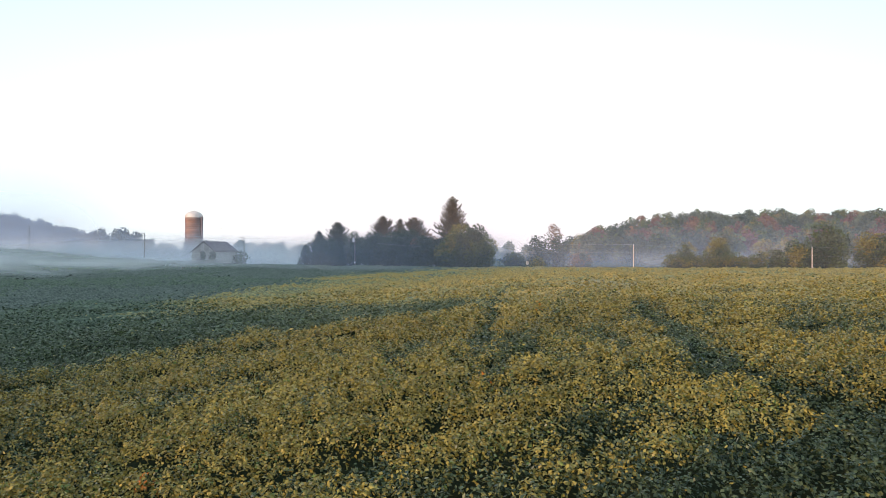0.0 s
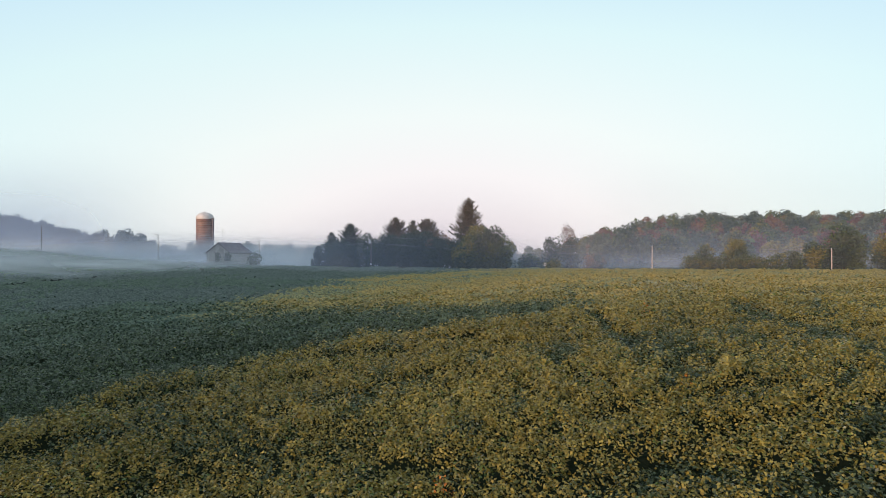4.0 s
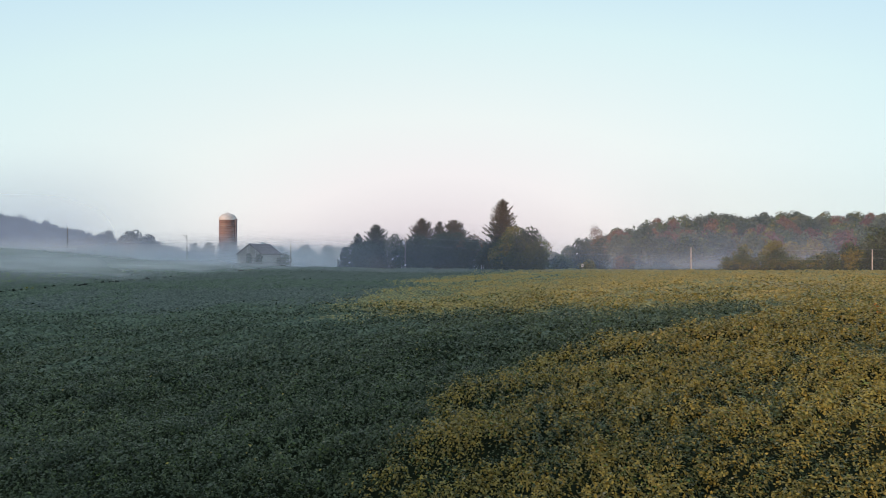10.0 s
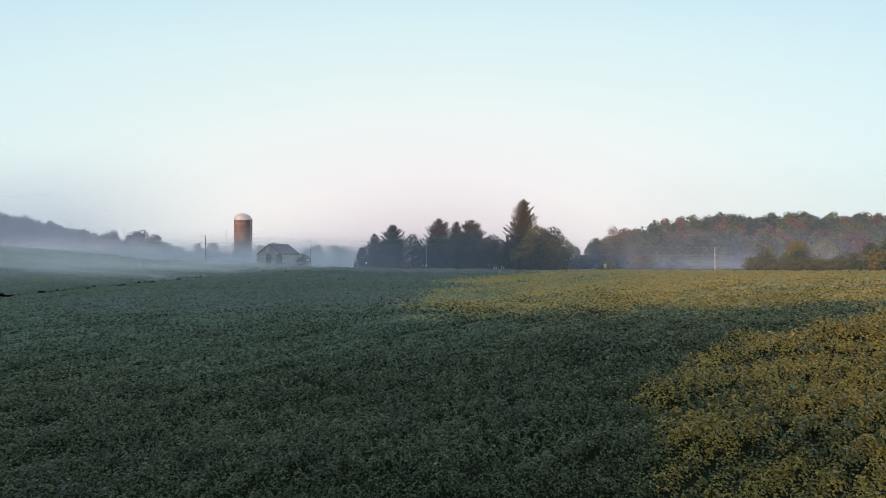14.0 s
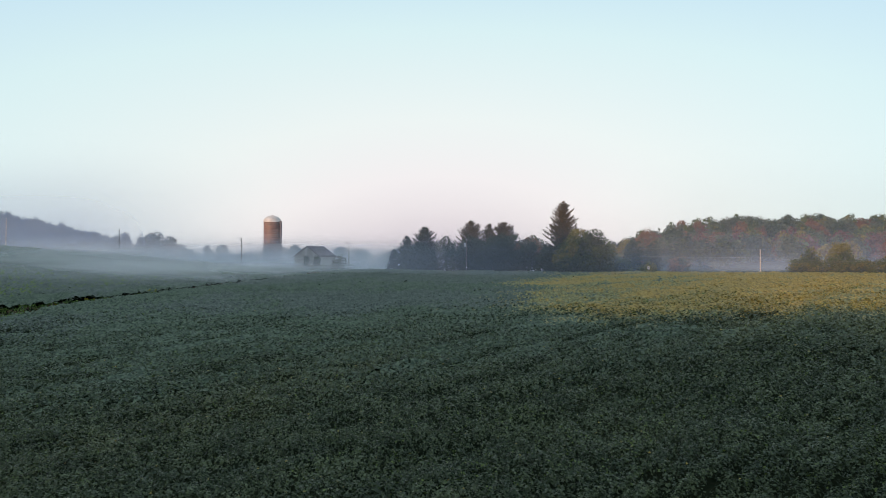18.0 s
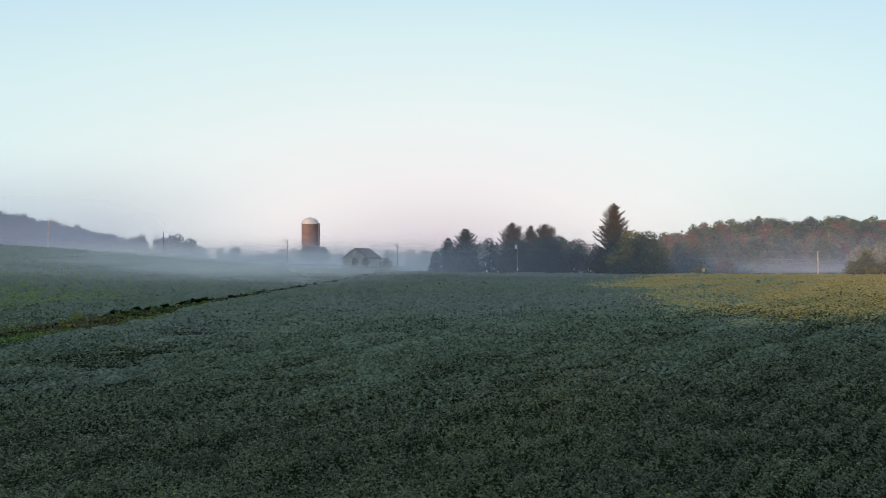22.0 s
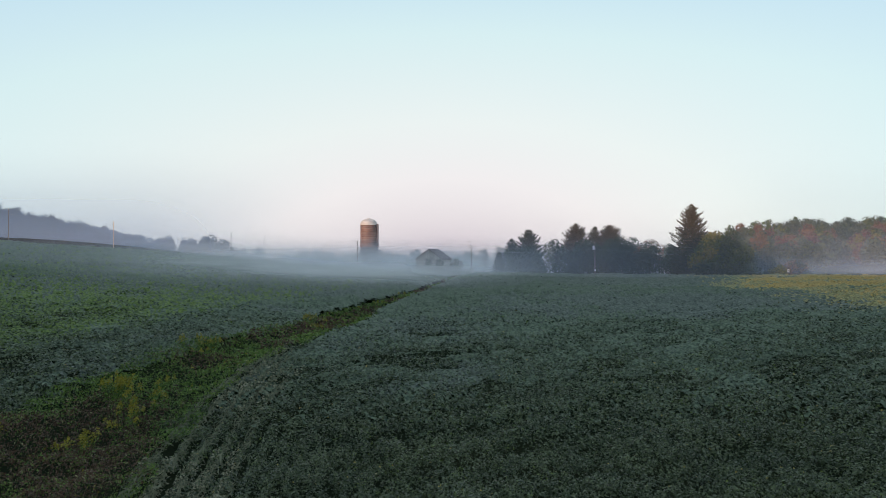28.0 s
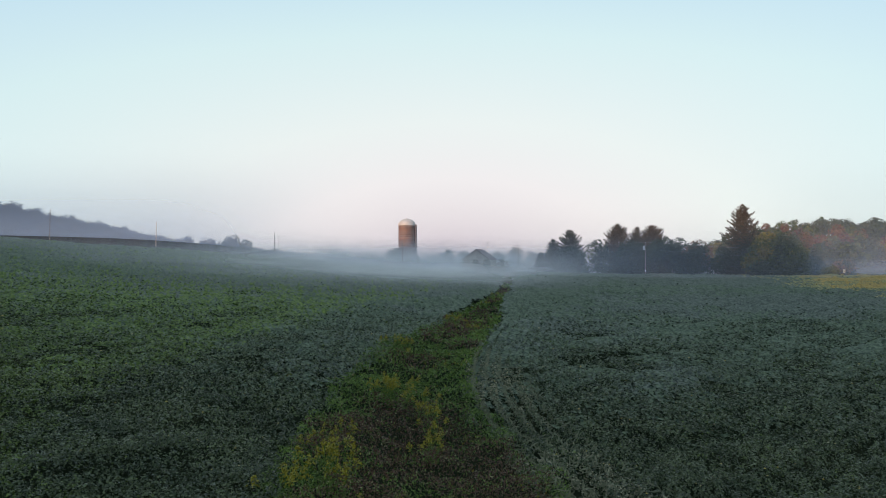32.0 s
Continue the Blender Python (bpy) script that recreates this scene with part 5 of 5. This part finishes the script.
proto = [goldenrod(1, 12, 1.1), goldenrod(2, 6, 0.95), goldenrod(3, 4, 0.8)]
r9 = random.Random(9)
spots = [(-88.7, 19.0, 0, 1.25), (-88.2, 18.2, 1, 1.2), (-88.9, 18.4, 2, 1.2), (-88.0, 30.2, 0, 1.0), (-87.4, 30.0, 1, 1.0), (-88.5, 30.6, 1, 0.9), (-85.8, 26.7, 1, 0.95), (-85.5, 25.9, 2, 0.9),
         (-85.5, 23.3, 1, 0.9), (-85.9, 23.0, 2, 0.9), (-89.1, 22.3, 1, 0.9), (-89.4, 21.7, 2, 0.9), (-88.7, 41.1, 1, 1.0), (-88.3, 41.6, 2, 0.9), (-86.2, 29.6, 2, 1.0), (-85.7, 28.2, 2, 0.9), (-86.8, 17.0, 2, 0.9),
         (-89.9, 17.6, 2, 1.0), (-84.6, 57.5, 1, 1.0), (-85.0, 58.5, 2, 0.9)]
for k in range(9):
    y = 30 + 80 * r9.random() ** 1.3
    spots.append((float(ditch_x(y)) + r9.uniform(-0.9, 0.9) * float(strip_half(y)), y, 1 + r9.randrange(2), r9.uniform(0.5, 0.8)))
for k, (x, y, kind, sc) in enumerate(spots):
    m = pose(x, y, float(ground_z(x, y)) + 0.05, 0, 0, k * 77) @ Matrix.Diagonal((sc, sc, sc, 1))
    if k < 3:
        proto[kind if k == 0 else k].matrix_world = m
    else:
        copy_thing(proto[kind], m)


# ---- by the road ----
sx, sy = 21.0, 165.4
sz = float(ground_z(sx, sy))
sign = thing("road_sign", pose(sx, sy, sz, 0, 6, 12), "small pale road sign leaning on a post", "road sign")
part("post", box_bm((0.09, 0.09, 2.2), (0, 0, 0.9), 0.01), M_POLE, sign)
face = part("plate", box_bm((0.72, 0.04, 0.9), (0, -0.07, 1.75), 0.02), M_SIGN, sign)
part("mark", box_bm((0.34, 0.01, 0.22), (0, -0.096, 1.78)), M_POLE, face)

gx0, gy0 = -19.5, 178.5
post = thing("leaning_post", pose(gx0, gy0, float(ground_z(gx0, gy0)), 0, -22, 0), "grey leaning guy post beside the utility pole", "post")
part("shaft", tube_bm((0, 0, -0.3), (0, 0, 1.9), 0.07, 0.06, 8), M_POLE, post)

hx, hy = -2.6, 189.0
house = thing("porch", pose(hx, hy, float(ground_z(hx, hy)) - 0.25, 0, 0, -8), "white-posted porch with dark low roof among trees", "porch")
part("deck", box_bm((4.4, 2.4, 0.3), (0, 0, 0.15), 0.02), M_BOARD, house)
part("roof", box_bm((5.0, 3.0, 0.22), (0, 0, 2.45), 0.03), M_ROOF, house)
for k in (-1.9, -1.3, 1.9):
    part("post", box_bm((0.18, 0.18, 2.1), (k, -1.0, 1.3), 0.02), M_WHITE, house)
part("back_wall", box_bm((4.4, 0.15, 2.2), (0, 1.1, 1.35)), M_BOARD, house)

cx0, cy0 = -2.0, 226.0
car = thing("car", pose(cx0, cy0, float(ground_z(cx0, cy0)), 0, 0, 8), "white parked car, only its upper half showing over the crop", "car")
body = part("body", box_bm((4.4, 1.75, 0.72), (0, 0, 0.68), 0.14), M_WHITE, car)
cab = part("cabin", poly_bm([(-1.75, -0.75, 1.0), (1.25, -0.75, 1.0), (0.6, -0.75, 1.5), (-1.2, -0.75, 1.5)], -1.5), M_WHITE, car)
part("side_window", poly_bm([(-1.45, -0.78, 1.06), (0.95, -0.78, 1.06), (0.5, -0.78, 1.42), (-1.1, -0.78, 1.42)], 0.02), M_GLASS, cab)
part("windscreen", poly_bm([(1.22, -0.62, 1.04), (1.22, 0.62, 1.04), (0.66, 0.62, 1.46), (0.66, -0.62, 1.46)], 0.02), M_GLASS, cab)
for x in (-1.4, 1.4):
    for y in (-0.82, 0.82):
        wheel = part("wheel", tube_bm((x, y - 0.1, 0.34), (x, y + 0.1, 0.34), 0.34, 0.34, 18), M_RUBBER, car)
        part("rim", tube_bm((x, y - 0.12, 0.34), (x, y + 0.12, 0.34), 0.2, 0.2, 14), M_METAL, wheel)
for y in (-0.6, 0.6):
    part("headlight", box_bm((0.06, 0.3, 0.14), (2.19, y, 0.78), 0.02), M_GLASS, car)


def mast(x, y, top_z, label):
    z0 = float(ground_z(x, y))
    ob = thing("light_mast", pose(x, y, z0), label, "mast", "far masts")
    part("shaft", tube_bm((0, 0, -0.5), (0, 0, top_z - z0), 0.34, 0.22, 8), M_METAL, ob)
    part("head", box_bm((4.2, 0.5, 0.55), (0, 0, top_z - z0), 0.05), M_METAL, ob)
    return ob


mast(-415, 648, 40.5, "tall slim light mast faint on the ridge")
mast(-340, 906, 42.0, "tall slim mast faint beyond the mist")
mast(-48, 600, 24.5, "slim mast faint beyond the mist")


# ---- mist ----
def mist_wall(name, y, x0, x1, top, mat, fade=60.0, tilt=0.0, right=0.0, left=0.0, ridge=False):
    """A bank of mist standing across the valley, thin at both ends."""
    xs, zs = np.linspace(x0, x1, 90), np.linspace(-6, top, 30)
    XX, ZZ = np.meshgrid(xs, zs)
    YY = y + tilt * XX + 5 * np.sin(XX / 57.0 + y)
    i = np.arange(XX.size).reshape(XX.shape)
    q = np.stack([i[:-1, :-1], i[:-1, 1:], i[1:, 1:], i[1:, :-1]], -1).reshape(-1, 4)
    me = mesh_np(name, np.stack([XX, YY, ZZ], -1).reshape(-1, 3), q, [mat], smooth=True)
    at = me.attributes.new("mist_amount", "FLOAT", "POINT")
    d = smooth01((XX - x0) / fade) * smooth01((x1 - XX) / fade) * (1 - right * smooth01((XX - 0) / 70)) * (1 - left * smooth01((-XX - 135) / 80)) * smooth01((ZZ - ground_z(XX, YY) + 0.6) / 1.8)
    if ridge:
        crest = 7 + (ground_z(XX * 1.32, 600) + 6) * 0.76
        d = d * smooth01((crest + 1 - ZZ) / 8)
    at.data.foreach_set("value", d.ravel().astype(np.float32))
    return tagged(new(name, me), "bank of pale morning mist in the low ground", "mist", kind="stuff")


def mist_veil(name, y, x0, x1, mat, height, fade=38.0, amount=1.0):
    """A low thin curtain of ground mist that follows the lie of the crop."""
    xs, up = np.linspace(x0, x1, 60), np.linspace(0, 1, 14)
    XX, UU = np.meshgrid(xs, up)
    YY = y + 3 * np.sin(XX / 23.0 + y) + 1.5 * np.sin(XX / 9.0 + 2 * y)
    ZZ = ground_z(XX, YY) + 0.5 + UU * height * (1 + 0.25 * np.sin(XX / 17.0 + y))
    i = np.arange(XX.size).reshape(XX.shape)
    q = np.stack([i[:-1, :-1], i[:-1, 1:], i[1:, 1:], i[1:, :-1]], -1).reshape(-1, 4)
    me = mesh_np(name, np.stack([XX, YY, ZZ], -1).reshape(-1, 3), q, [mat], smooth=True)
    at = me.attributes.new("mist_amount", "FLOAT", "POINT")
    d = smooth01((XX - x0) / fade) * smooth01((x1 - XX) / fade) * (1 - 0.9 * smooth01((ground_z(XX, YY) - 3.4) / 3.4)) * (1 - smooth01(UU * 1.02)) * smooth01((ZZ - ground_z(XX, YY) - 0.5) / 1.6)
    at.data.foreach_set("value", (amount * d).ravel().astype(np.float32))
    return tagged(new(name, me), "thin veil of ground mist drifting over the crop", "mist", kind="stuff")


MIST, HAZE = (0.90, 0.92, 0.99), (0.46, 0.57, 0.78)
# mist_road is blue so that the tree fronts look shaded: shade put into colour
mist_wall("haze_bank", 183, -330, 330, 20.5, mist_mat("mist_road", (0.50, 0.64, 0.95), 0.34, 9.0, 11, low=0.4), 80, -0.265)
mist_wall("haze_bank", 149, -330, 330, 26, mist_mat("mist_near", (0.66, 0.67, 0.83), 0.21, 13.0, 12, low=0.6), 80, -0.265, right=0.55)
mist_wall("mist_bank", 232, -330, 40, 18, mist_mat("mist_b", MIST, 0.92, 10.0, 7.5, low=0.5), 60, left=0.88)
mist_wall("mist_bank", 350, -520, 70, 21, mist_mat("mist_d", MIST, 0.92, 11.0, 9.5, low=0.6), 70, left=0.88)
mist_wall("haze_bank", 372, -700, -130, 90, mist_mat("mist_e", (0.43, 0.56, 0.86), 0.58, 50, 38, low=0.9), 140)
# mist_g is bluer and darker than MIST: its shade is painted in
mist_wall("mist_bank", 256, 25, 420, 11, mist_mat("mist_g", (0.62, 0.70, 0.88), 0.55, 5.5, 4.5, low=0.25), 30)
mist_wall("haze_bank", 276, 40, 420, 66, mist_mat("mist_f", HAZE, 0.11, 45, 20, low=0.85), 60)
veil = mist_mat("mist_veil", (0.93, 0.93, 1.0), 1.0, 60, 5, (0.02, 0.02, 0.25), low=0.30)
for y, x0, x1, h, soft_end, amount in ((160, -225, -26, 8.5, 40, 0.65), (136, -225, -48, 8.5, 32, 0.85), (114, -225, -52, 6.8, 34, 0.80), (98, -200, -58, 5.2, 32, 0.42), (84, -170, -62, 4.2, 28, 0.18)):
    mist_veil("ground_mist", y, x0, x1, veil, h, soft_end, amount)
